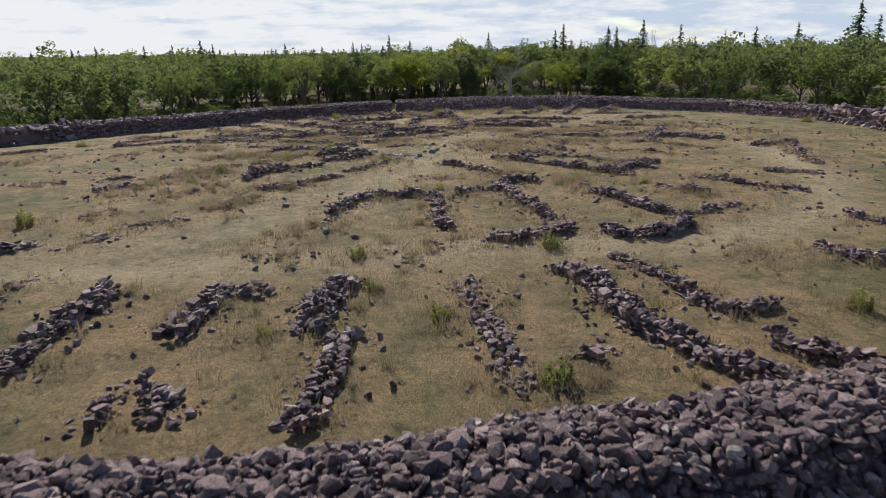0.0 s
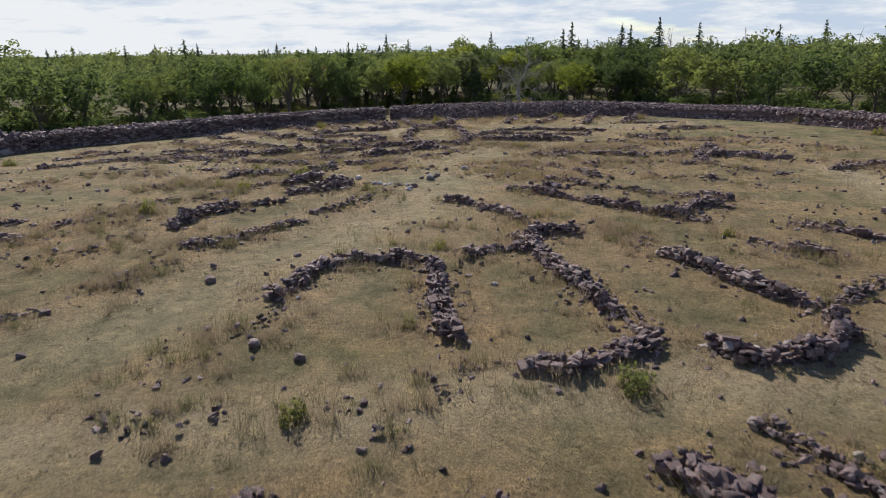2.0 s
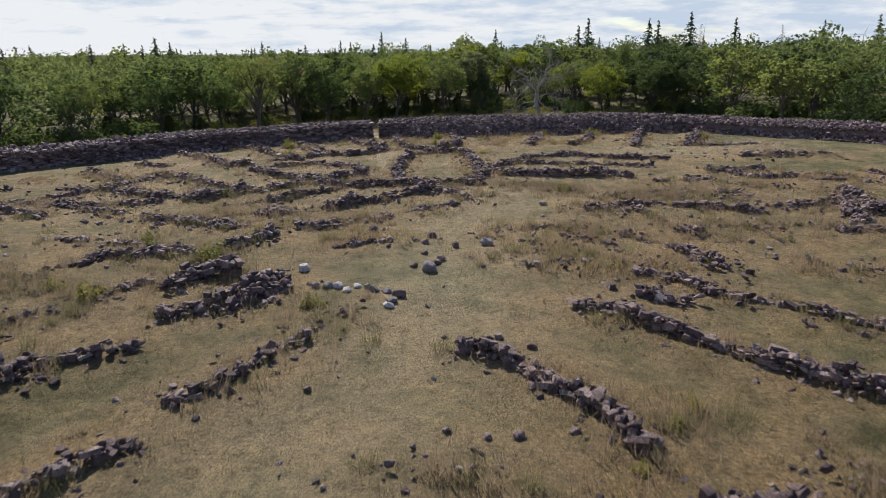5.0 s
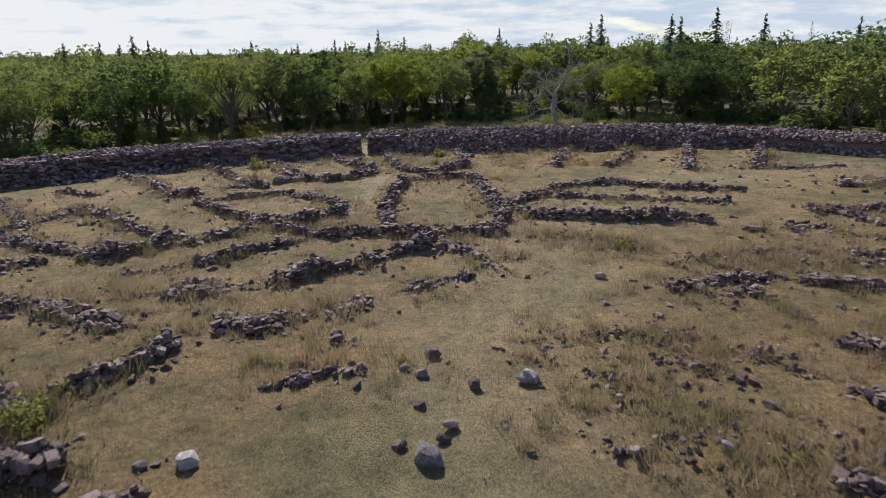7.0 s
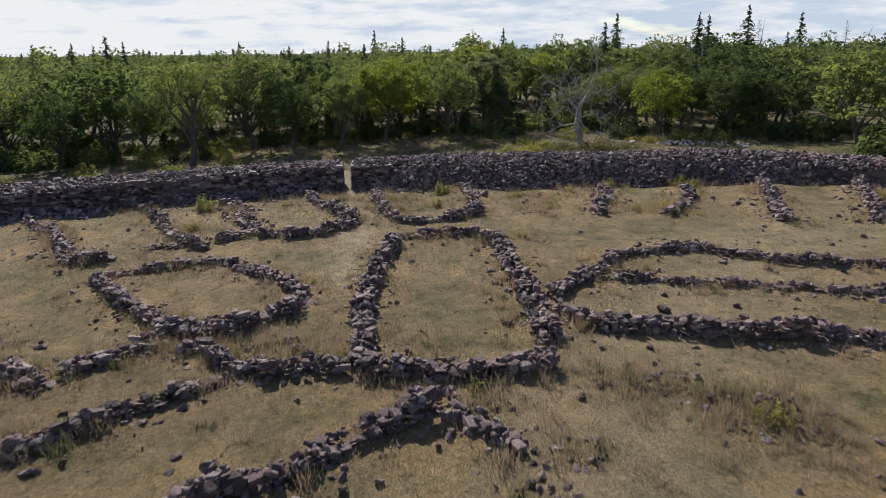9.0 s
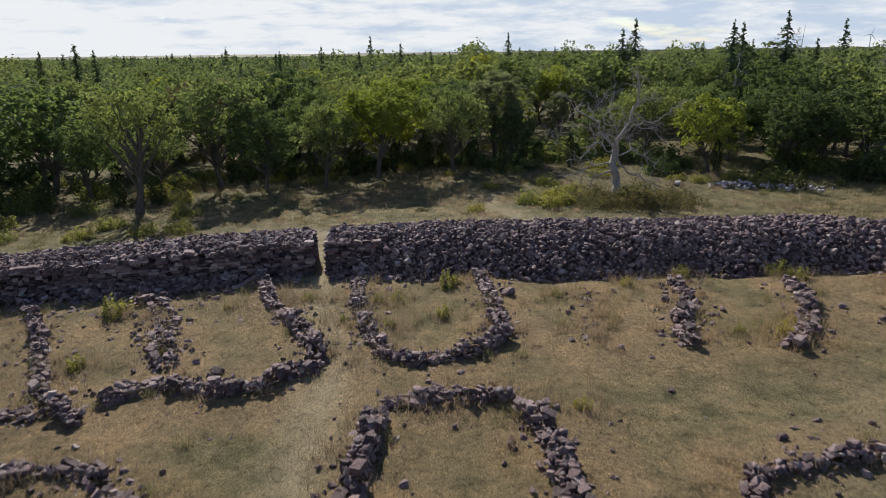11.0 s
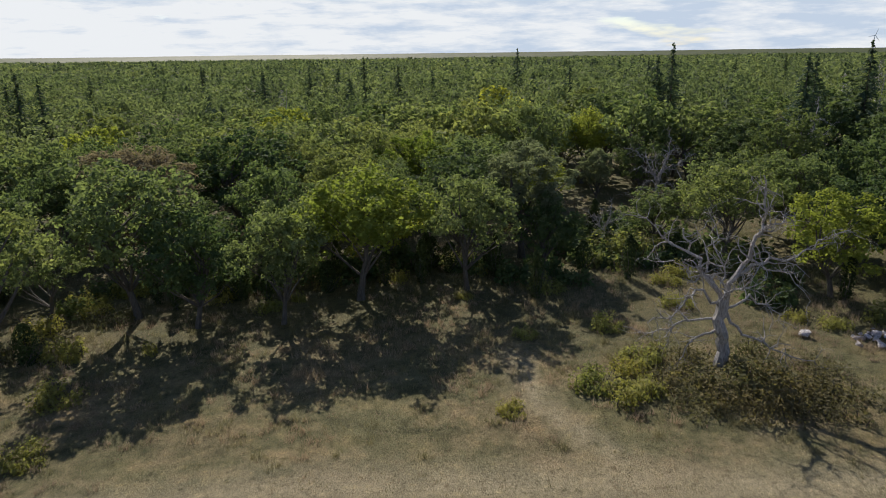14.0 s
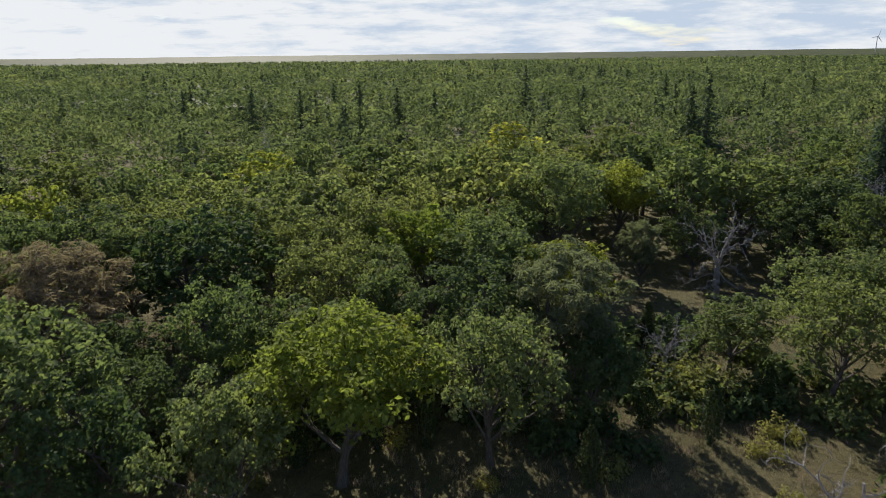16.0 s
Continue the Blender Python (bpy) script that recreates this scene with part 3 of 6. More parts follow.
foundation([(-28.5, 80.5), (-26.1, 79.0)], 1.2, 0.4, 0.6)
foundation([(-24.7, 72.5), (-23.9, 73.7), (-22.8, 74.6)], 0.8, 0.4, 0.6)
foundation([(-21.8, 75.5), (-20.4, 76.1)], 0.8, 0.4, 0.7)
foundation([(-19.7, 77.7), (-19.0, 79.6), (-17.1, 79.4), (-14.1, 79.7)], 0.9, 0.5, 0.8)
foundation([(-21.4, 90.5), (-18.0, 89.9), (-15.4, 88.6)], 0.8, 0.35, 0.6)
foundation([(-13.9, 92.0), (-11.4, 92.4)], 0.9, 0.4, 0.7)
foundation([(-12.5, 80.8), (-11.8, 82.6), (-10.9, 84.2)], 0.9, 0.5, 0.8)
foundation([(-14.4, 104.1), (-11.4, 106.9)], 0.9, 0.5, 0.8)
foundation([(-18.8, 70.5), (-18.1, 71.0), (-16.4, 70.6)], 0.8, 0.35, 0.5)
foundation([(-19.0, 68.5), (-17.3, 67.9)], 0.8, 0.35, 0.5)
foundation([(19.6, 93.2), (21.9, 93.5)], 0.9, 0.4, 0.7)
foundation([(21.6, 90.3), (23.0, 90.2), (25.4, 90.5), (26.9, 89.9)], 0.9, 0.5, 0.8)
foundation([(29.4, 95.3), (28.0, 90.8), (25.5, 86.0), (24.0, 84.0)], 1.0, 0.7, 1)
foundation([(26.8, 87.9), (28.8, 88.4), (30.7, 87.9), (31.6, 85.7)], 1.1, 0.8, 1)
foundation([(24.3, 103.2), (24.9, 100.3), (27.8, 100.9), (30.1, 99.0), (31.3, 98.2)], 0.9, 0.5, 0.8)
foundation([(21.0, 99.8), (23.4, 97.6), (26.3, 96.1)], 0.9, 0.4, 0.6)
foundation([(22.5, 83.1), (24.4, 83.7), (25.5, 82.7)], 0.9, 0.5, 0.8)
foundation([(30.8, 116.2), (34.0, 114.5), (38.0, 112.2)], 0.9, 0.4, 0.7)
foundation([(21.4, 75.3), (23.5, 74.8), (23.5, 73.2)], 1.1, 0.5, 0.7)
foundation([(35.1, 101.6), (38.1, 101.1), (38.7, 99.4)], 0.9, 0.5, 0.7)
foundation([(-24.8, 45.6), (-23.9, 46.8), (-23.1, 47.7)], 0.9, 0.4, 0.6)
foundation([(-21.7, 52.6), (-20.3, 53.8), (-19.3, 55.0)], 0.9, 0.35, 0.6)
foundation([(-16.4, 47.5), (-15.8, 49.5), (-14.1, 52.0)], 0.9, 0.3, 0.5)
foundation([(-28.4, 55.4), (-27.2, 56.7), (-25.5, 57.3)], 0.9, 0.5, 0.8)
foundation([(-15.0, 55.0), (-13.3, 55.8), (-11.9, 56.5)], 0.8, 0.5, 0.8)
foundation([(28.4, 61.3), (30.9, 61.2), (32.6, 60.0)], 0.9, 0.5, 0.8)
foundation([(16.3, 53.0), (17.6, 51.4), (18.9, 52.9), (20.8, 51.3)], 0.9, 0.4, 0.5)
foundation([(15.8, 37.1), (16.0, 35.0), (16.9, 34.4)], 1.4, 0.3, 0.4)
foundation([(-10.5, 35.9), (-8.1, 35.0), (-6.9, 35.9)], 1.4, 0.3, 0.35)
foundation([(-4.1, 36.6), (-1.6, 34.6)], 1.2, 0.3, 0.4)
foundation([(-29.6, 104.0), (-26.2, 101.9), (-23.5, 100.2), (-22.2, 99.5)], 1.1, 0.6, 0.9)
foundation([(-21.6, 98.4), (-20.2, 98.3), (-18.8, 98.7)], 1.1, 0.9, 1)
foundation([(-25.0, 96.6), (-24.1, 97.2), (-23.1, 97.6)], 0.9, 0.5, 0.8)
foundation([(-13.2, 89.8), (-12.4, 90.4), (-11.2, 90.9)], 0.9, 0.5, 0.8)
foundation([(-9.7, 86.6), (-8.6, 86.0), (-7.6, 87.2)], 1.3, 0.45, 0.8)
foundation([(-20.6, 89.6), (-19.0, 89.5), (-17.2, 88.9), (-15.5, 87.3), (-13.7, 86.1)], 1.4, 0.5, 0.8)
foundation([(14.3, 95.1), (16.5, 96.1), (17.9, 95.4)], 1.2, 0.45, 0.7)
foundation([(19.6, 94.7), (21.3, 94.6)], 1.1, 0.5, 0.8)
foundation([(22.6, 104.0), (24.7, 103.8), (27.2, 104.4)], 0.9, 0.5, 0.8)
foundation([(19.0, 99.4), (21.0, 99.5)], 0.9, 0.45, 0.8)
foundation([(-20.1, 133.9), (-18.8, 135.5), (-16.8, 136.4), (-14.7, 136.8)], 2.0, 0.6, 0.9)
foundation([(3.7, 80.1), (6.0, 81.7), (8.4, 82.3), (11.3, 82.2)], 2.6, 0.4, 0.5)
foundation([(3.0, 77.0), (4.6, 77.6), (6.5, 76.4), (7.9, 75.9), (10.4, 77.1)], 2.4, 0.35, 0.5)
foundation([(7.9, 72.3), (8.4, 71.8), (8.9, 71.2), (9.6, 70.8)], 1.2, 0.6, 0.95)
foundation([(-6.8, 80.5), (-5.8, 81.0), (-4.6, 81.6), (-3.5, 81.8)], 0.6, 0.4, 0.9)
foundation([(-5.7, 87.9), (-3.4, 90.1), (-0.8, 91.8)], 0.6, 0.35, 0.7)
foundation([(0.8, 93.1), (3.2, 95.5)], 1.4, 0.3, 0.5)
foundation([(-13.5, 90.1), (-12.2, 90.5), (-11.0, 91.0)], 0.8, 0.45, 0.9)
foundation([(-17.0, 94.1), (-15.4, 95.1), (-13.7, 97.6), (-11.4, 99.3), (-9.6, 100.6)], 0.6, 0.35, 0.7)
foundation([(-10.1, 86.8), (-8.7, 86.9), (-7.3, 86.9)], 1.4, 0.4, 0.8)
foundation([(20.7, 121.6), (22.9, 128.7), (26.0, 137.5)], 1.2, 0.8, 1)
foundation([(26.4, 120.9), (29.9, 128.3), (32.8, 135.1)], 1.2, 0.8, 1)
foundation([(27.7, 121.6), (30.2, 120.8), (34.2, 121.7)], 0.9, 0.45, 0.8)
foundation([(29.3, 112.8), (32.5, 113.1)], 0.9, 0.5, 0.8)
foundation([(22.9, 105.2), (25.1, 104.6), (27.7, 105.3)], 0.9, 0.45, 0.8)

# where house walls run, coarse map for the dry grass along them
NEAR_WALL = {}
for line, width, height, share in WALL_LINES:
    for (x0, y0), (x1, y1) in zip(line, line[1:]):
        n = max(2, int(math.hypot(x1 - x0, y1 - y0)))
        for i in range(n + 1):
            x, y = x0 + (x1 - x0) * i / n, y0 + (y1 - y0) * i / n
            for gx in range(int(x) - 3, int(x) + 4):
                for gy in range(int(y) - 3, int(y) + 4):
                    d = math.hypot(gx + 0.5 - x, gy + 0.5 - y)
                    k = math.exp(-(d / 2.5) ** 2)
                    NEAR_WALL[gx, gy] = max(NEAR_WALL.get((gx, gy), 0), k)


def wall_near(x, y):
    return NEAR_WALL.get((math.floor(x), math.floor(y)), 0.0)


def build_ground():
    xs = graded(-78, 78, 1.05, -7000, 7000)
    ys = graded(-8, 200, 1.05, -900, 9500)
    verts, faces, wear = [], [], []
    for y in ys:
        for x in xs:
            inside = -90 < x < 90 and -20 < y < 210
            verts.append((x, y, lie(x, y) + (rough(x, y) + 0.24 * wall_near(x, y) if inside else 0)))
            trod = max([k * math.exp(-(from_line(x, y, l) / w) ** 2) for l, w, k in zip(TRACKS, TRACK_WIDTH, TRACK_WORN)]) if inside else 0
            d = math.hypot(x - CX, y - CY)
            # blue channel: litter tone plus painted shade of the woods, wider at the sides
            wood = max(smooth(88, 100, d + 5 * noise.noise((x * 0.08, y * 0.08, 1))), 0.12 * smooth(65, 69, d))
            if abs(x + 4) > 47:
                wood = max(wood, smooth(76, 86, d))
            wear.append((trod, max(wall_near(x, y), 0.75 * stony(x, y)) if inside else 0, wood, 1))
    w = len(xs)
    for j in range(len(ys) - 1):
        for i in range(w - 1):
            k = j * w + i
            faces.append((k, k + 1, k + 1 + w, k + w))
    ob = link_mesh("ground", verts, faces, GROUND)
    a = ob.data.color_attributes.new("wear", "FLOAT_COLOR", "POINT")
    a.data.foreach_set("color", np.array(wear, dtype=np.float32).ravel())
    ob.data.shade_smooth()
    tagged(ob, "dry grazed pasture with worn tracks and straw-coloured grass", "ground", kind="structure")


build_ground()

# ---- stones ----


def stone_mesh(name, seed, flat, corners=13, square=0.52):
    rnd = random.Random(seed)
    bm = bmesh.new()
    for _ in range(corners):
        v = Vector((rnd.gauss(0, 1), rnd.gauss(0, 1), rnd.gauss(0, 1))).normalized()
        m = max(abs(v.x), abs(v.y), abs(v.z))
        v = v.lerp(v / m, square) * rnd.uniform(0.9, 1.0)
        bm.verts.new((v.x * 0.5, v.y * 0.5 * rnd.uniform(0.9, 1.05), v.z * 0.5 * flat))
    r = bmesh.ops.convex_hull(bm, input=bm.verts)
    loose = [g for g in r["geom_interior"] if isinstance(g, bmesh.types.BMVert)]
    bmesh.ops.delete(bm, geom=loose, context="VERTS")
    me = bpy.data.meshes.new(name)
    bm.to_mesh(me)
    bm.free()
    me.materials.append(STONE)
    return me


STONES = [stone_mesh("stone", i, random.Random(i).uniform(0.55, 0.95)) for i in range(18)]
SLABS = [stone_mesh("slab", 50 + i, random.Random(i).uniform(0.3, 0.5), 13) for i in range(10)]
ROUND = [stone_mesh("stone", 80 + i, random.Random(i).uniform(0.6, 0.9), 23, 0.2) for i in range(10)]


def block_mesh(seed):
    """A roughly squared stone with knocked-off corners."""
    rnd = random.Random(seed)
    bm = bmesh.new()
    for x, y, z in itertools.product((-0.5, 0.5), repeat=3):
        bm.verts.new((x * rnd.uniform(0.78, 1.0), y * rnd.uniform(0.78, 1.0), z * rnd.uniform(0.72, 1.0)))
    for _ in range(4):
        bm.verts.new((rnd.uniform(-0.5, 0.5), rnd.uniform(-0.5, 0.5), rnd.choice((-0.5, 0.5))))
    bmesh.ops.convex_hull(bm, input=bm.verts)
    bmesh.ops.delete(bm, geom=[v for v in bm.verts if not v.link_faces], context="VERTS")
    me = bpy.data.meshes.new("stone")
    bm.to_mesh(me)
    bm.free()
    me.materials.append(STONE)
    return me


BLOCKS = [block_mesh(400 + i) for i in range(14)]
SHAPES = {}
for me in STONES + SLABS + ROUND + BLOCKS:
    co = np.empty(len(me.vertices) * 3)
    me.vertices.foreach_get("co", co)
    SHAPES[me.name] = (co.reshape(-1, 3), [tuple(p.vertices) for p in me.polygons])


class Heap:
    """Many stones joined in one mesh."""

    def __init__(self):
        self.v, self.f, self.n = [], [], 0

    def add(self, me, m):
        co, fa = SHAPES[me.name]
        a = np.array(m)
        self.v.append(co @ a[:3, :3].T + a[:3, 3])
        self.f += [tuple(i + self.n for i in p) for p in fa]
        self.n += len(co)

    def link(self, name, parent, label):
        me = bpy.data.meshes.new(name)
        me.from_pydata(np.concatenate(self.v), [], self.f)
        me.materials.append(STONE)
        ob = new(name, me)
        ob.parent = parent
        return tagged(ob, label, kind="stuff")


def turned(x, y, z, size, rnd, lean=25, stretch=0.25, yaw=None):
    s = (size * rnd.uniform(1 - stretch, 1 + 2 * stretch), size * rnd.uniform(1 - stretch, 1 + stretch), size * rnd.uniform(1 - stretch, 1 + stretch))
    e = Euler((radians(rnd.gauss(0, lean)), radians(rnd.gauss(0, lean)), rnd.uniform(0, 6.3) if yaw is None else yaw))
    return Matrix.LocRotScale((x, y, z), e, s)


def crest(u, b):
    """Height over the foot at u metres behind the face: a laid face with a rough shoulder, or a rounded bank."""
    laid = 2.0 + 0.26 * smooth(0.0, 2.2, u)
    toe = 0.25 - 2.9 * b
    k = min(max((u - toe) / (2.4 - toe), 0.0), 1.0)
    fallen = 2.28 * math.sin(0.5 * math.pi * k ** 0.95)
    w = smooth(0.15, 0.6, b)
    return fallen * w + (laid if u > 0.1 else fallen) * (1 - w)


def build_ring():
    """The great dry-stone ring: a core, a laid inner face, a rubble top and the fallen bank at its foot."""
    rnd = random.Random(11)
    verts, faces = [], []
    n = 360
    gap = 0.48 / 61.0
    angles = [GATE + gap + (2 * math.pi - 2 * gap) * i / n for i in range(n + 1)]
    for a in angles:
        r = ring_radius(a)
        b = bank(a)
        for dr, z in ((0.5 - 2.6 * max(0, b - 0.15), -0.4), (0.55 - 1.1 * max(0, b - 0.15), 0.85), (0.6, crest(0.6, b) - 0.3), (1.4, crest(1.4, b) - 0.25), (3.9, 1.95), (4.5, 1.5), (6.4 if abs(math.pi - a % (2 * math.pi)) < 0.6 else 5.6, -0.6)):
            x, y = ring_point(a, r + dr)
            verts.append((x, y, lie(x, y) + z * ring_height(a)))
    for i in range(n):
        for j in range(6):
            k = i * 7 + j
            faces.append((k, k + 1, k + 8, k + 7))
    faces.append(tuple(range(7)))
    faces.append(tuple(range(n * 7 + 6, n * 7 - 1, -1)))
    core = link_mesh("wall_ring", verts, faces, STONE)
    tagged(core, "ruined grey-purple dry-stone ring wall with a narrow gate gap", "wall", kind="structure")
    heap, singles, low = Heap(), [], Heap()
    # courses of the laid face
    for lo, hi in ((-62, -3.9), (-3.3, 20), (160, 194)):
        z = 0.0
        while z < 2.1:
            h = rnd.uniform(0.13, 0.23)
            a = radians(lo)
            while a < radians(hi):
                r = ring_radius(a)
                wdt = rnd.uniform(0.24, 0.72)
                d = math.degrees(a)
                if bank(a) < 0.42 and bank(a) * 2.2 < z + 0.4 and not (-4.15 < d < -3.05) and z < 1.75 + 0.45 * noise.noise((d * 1.3, 8, 0)) + rnd.uniform(0, 0.4):
                    x, y = ring_point(a + wdt / 2 / r, r + 0.10 + z * 0.08 + rnd.uniform(-0.1, 0.08))
                    m = Matrix.LocRotScale((x, y, lie(x, y) + z * ring_height(a) + h / 2 + rnd.gauss(0, 0.012)), Euler((radians(rnd.gauss(0, 4)), radians(rnd.gauss(0, 3)), -a + rnd.gauss(0, 0.08))), (wdt * 1.05, rnd.uniform(0.45, 0.6), h * rnd.uniform(1.0, 1.3)))
                    me = rnd.choice(BLOCKS if rnd.random() < 0.6 else STONES)
                    if -12 < d < 6 and len(singles) < 150 and rnd.random() < 0.4:
                        singles.append((me, m))
                    else:
                        heap.add(me, m)
                a += wdt / r
            z += h
    # stones fallen from the face, lying along its foot
    for _ in range(3400):
        d = rnd.uniform(-34, 4)
        a = radians(d)
        if abs(d + 3.6) < 1.0 or noise.noise((d * 0.35, 4, 0)) < rnd.uniform(-0.45, 0.4):
            continue
        out = abs(rnd.gauss(0, 1.3))
        x, y = ring_point(a, ring_radius(a) - 0.1 - out)
        s = rnd.choice((0.2, 0.28, 0.36, 0.45, 0.55))
        heap.add(rnd.choice(STONES), turned(x, y, lie(x, y) + s * 0.15 + rnd.random() * max(0, 0.75 - 0.45 * out), s, rnd, 24))
    # cheeks of the gate passage
    for side in (-1, 1):
        for k in range(9):
            u = 0.3
            while u < 4.6:
                wdt = rnd.uniform(0.35, 0.7)
                a = GATE + side * (gap + 0.10 / 61)
                x, y = ring_point(a, ring_radius(a) + u)
                m = Matrix.LocRotScale((x, y, lie(x, y) + 0.12 + 0.25 * k), Euler((0, radians(rnd.gauss(0, 3)), -a + math.pi / 2)), (wdt * 1.15, 0.5, 0.55))
                if len(singles) < 190:
                    singles.append((rnd.choice(SLABS), m))
                else:
                    heap.add(rnd.choice(SLABS), m)
                u += wdt
    # rubble top, outer slope and inner bank
    for lo, hi, size in ((-56, -24, 0.5), (-24, 27, 0.28), (27, 46, 0.34), (46, 66, 0.40), (160, 194, 0.32), (66, 160, 1.0), (194, 304, 1.0)):
        a = radians(lo)
        step = size * 0.62
        while a < radians(hi):
            r = ring_radius(a)
            b = bank(a)
            u = 0.02 - 2.9 * b
            while u < (4.3 if lo < 66 else 5.4):
                d = math.degrees(a)
                if -4.2 < d < -3.0 and u < 5:
                    u += step
                    continue
                z = crest(u, b)
                if u > 4:
                    z = 2.2 - (u - 4) * (1.9 if lo < 50 else 0.95)
                x, y = ring_point(a + rnd.uniform(-0.5, 0.5) * step / r, r + u + rnd.uniform(-0.5, 0.5) * step)
                z += rnd.uniform(-0.10, 0.12) + 0.12 * noise.noise((x * 0.6, y * 0.6, 5))
                s = size * rnd.choice((0.55, 0.65, 0.75, 0.85, 0.95, 1.1, 1.3, 1.7))
                m = turned(x, y, lie(x, y) + max(z, 0.02) * ring_height(a), s, rnd, 28)
                me = rnd.choice(ROUND if rnd.random() < (0.45 if lo == 160 else 0.15) else STONES)
                if -10 < d < 8 and len(singles) < 300 and rnd.random() < 0.25:
                    singles.append((me, m))
                else:
                    (heap if lo not in (66, 194) else low).add(me, m)
                u += step * rnd.uniform(0.8, 1.2)
            a += step / r
    heap.link("rubble", core, "angular grey-purple rubble of the ring wall")
    low.link("rubble", core, "angular grey-purple rubble of the ring wall")
    for me, m in singles:
        ob = new("stone", me)
        ob.parent = core
        ob.matrix_basis = m


def bank(a):
    """How much fallen rubble lies against the inner face, 0 to 1.4."""
    d = math.degrees(a)
    while d > 180:
        d -= 360
    if abs(d) > 120:
        return 0.45
    k = 0.85 * smooth(-3.2, 4, d) - 0.62 * smooth(20, 36, d)
    return k + 0.10 * (1 + noise.noise((d * 0.25, 0, 0))) + 0.22 * smooth(-14, -17, d) * smooth(-19.5, -17, d)


def ring_height(a):
    d = math.degrees(a)
    while d > 180:
        d -= 360
    k = 1.0 if abs(d) < 120 else 0.91
    k -= 0.06 * smooth(-20, -45, d) if d < 0 else 0.24 * smooth(21, 40, d) * (1 if d < 120 else 0)
    return k + 0.05 * noise.noise((d * 0.13, 2, 0))


build_ring()


def build_foundation(line, width, height, share, rnd):
    """A low ruined house wall: laid faces over a packed core, loose stones on top and fallen ones beside it."""
    x0, y0 = line[len(line) // 2]
    base = new("stone_wall")
    base.location = (x0, y0, lie(x0, y0))
    heap, singles = Heap(), []
    cv, cf = [], []
    laid = share > 0.65
    width *= 0.84
    far = abs(x0) > 24
    grow = 1.12 if far else 1.0
    for (xa, ya), (xb, yb) in zip(line, line[1:]):
        length = math.hypot(xb - xa, yb - ya)
        if length < 0.1:
            continue
        ux, uy = (xb - xa) / length, (yb - ya) / length
        yaw = math.atan2(uy, ux)

        def at(s, w):
            return xa + ux * s - uy * w, ya + uy * s + ux * w

        def crown_of(x, y):
            k = 0.80 + 0.62 * noise.noise((x * 0.6, y * 0.6, 7)) + 0.25 * noise.noise((x * 1.9, y * 1.9, 5))
            if share < 0.75:
                k *= smooth(0.42 * (1 - share) + 0.55, 0.25 * (1 - share) - 0.1, noise.noise((x * 0.4, y * 0.4, 17)) + 0.12)
            return height * max(k, 0.12)

        if share > 0.95:
            k = len(cv)
            for s in (0.1, length - 0.1):
                for w, z in ((-0.36, -0.3), (-0.27, 0.33), (0.27, 0.33), (0.36, -0.3)):
                    px, py = at(s, w * width)
                    cv.append((px, py, lie(px, py) + z * height))
            cf += [(k, k + 1, k + 5, k + 4), (k + 1, k + 2, k + 6, k + 5), (k + 2, k + 3, k + 7, k + 6), (k, k + 3, k + 2, k + 1), (k + 4, k + 5, k + 6, k + 7)]
        # the two faces, course on course
        if laid:
            for side in (-1, 1):
                z = 0.0
                while z < height * 1.1:
                    h = rnd.uniform(0.13, 0.22) * grow
                    s = rnd.uniform(-0.25, 0.1)
                    while s < length:
                        long = rnd.choice((0.2, 0.26, 0.32, 0.4, 0.52)) * rnd.uniform(0.9, 1.15) * grow
                        deep = rnd.uniform(0.26, 0.42) * min(1.0, width)
                        w = side * (0.5 * width - 0.5 * deep - 0.16 * z) + rnd.gauss(0, 0.08)
                        x, y = at(s + long / 2, w)
                        if z + 0.5 * h < crown_of(x, y) and rnd.random() < 0.9:
                            m = Matrix.LocRotScale((x, y, lie(x, y) + rough(x, y) + 0.08 + z + h * 0.45), Euler((radians(rnd.gauss(0, 14)), radians(rnd.gauss(0, 10)), yaw + rnd.gauss(0, 0.38))), (long * 1.12, deep * rnd.uniform(0.9, 1.3), h * rnd.uniform(1.05, 1.6)))
                            heap.add(rnd.choice(BLOCKS if rnd.random() < 0.25 else STONES), m)
                        s += long
                    z += h
        # loose stones along the top
        for _ in range(int(length * (4 + 6.5 * width) * (0.12 + 0.88 * share) / grow)):
            s, w = rnd.uniform(-0.1, length + 0.1), rnd.uniform(-0.42, 0.42) * width
            x, y = at(s, w)
            top = crown_of(x, y) * max(0.0, 1 - (abs(w) / (0.66 * width)) ** 4)
            size = rnd.choice((0.17, 0.22, 0.27, 0.33, 0.42)) * (0.75 + 0.3 * height) * grow * (1 if laid else 0.8)
            z = max(top - rnd.uniform(0.0, 0.2), 0.04 if laid else 0.0)
            m = turned(x, y, lie(x, y) + rough(x, y) + (0.10 if laid else 0.18) + z, size, rnd, 20, 0.3, yaw + rnd.gauss(0, 0.7))
            me = rnd.choice(STONES + ROUND[:6] + SLABS[:2])
            if size > 0.27 and len(singles) < 44:
                singles.append((me, m))
            else:
                heap.add(me, m)
        # fallen stones beside it
        for _ in range(int(length * (5 + 3 * width) * (1.0 if laid else 0.4))):
            s, w = rnd.uniform(-0.3, length + 0.3), rnd.choice((-1, 1)) * (0.45 * width + abs(rnd.gauss(0, 0.55)))
            x, y = at(s, w)
            size = rnd.choice((0.12, 0.16, 0.2, 0.26, 0.34)) * grow
            heap.add(rnd.choice(STONES), turned(x, y, lie(x, y) + rough(x, y) + 0.16 + 0.15 * size, size, rnd, 20))
    back = Matrix.Translation(base.location).inverted()
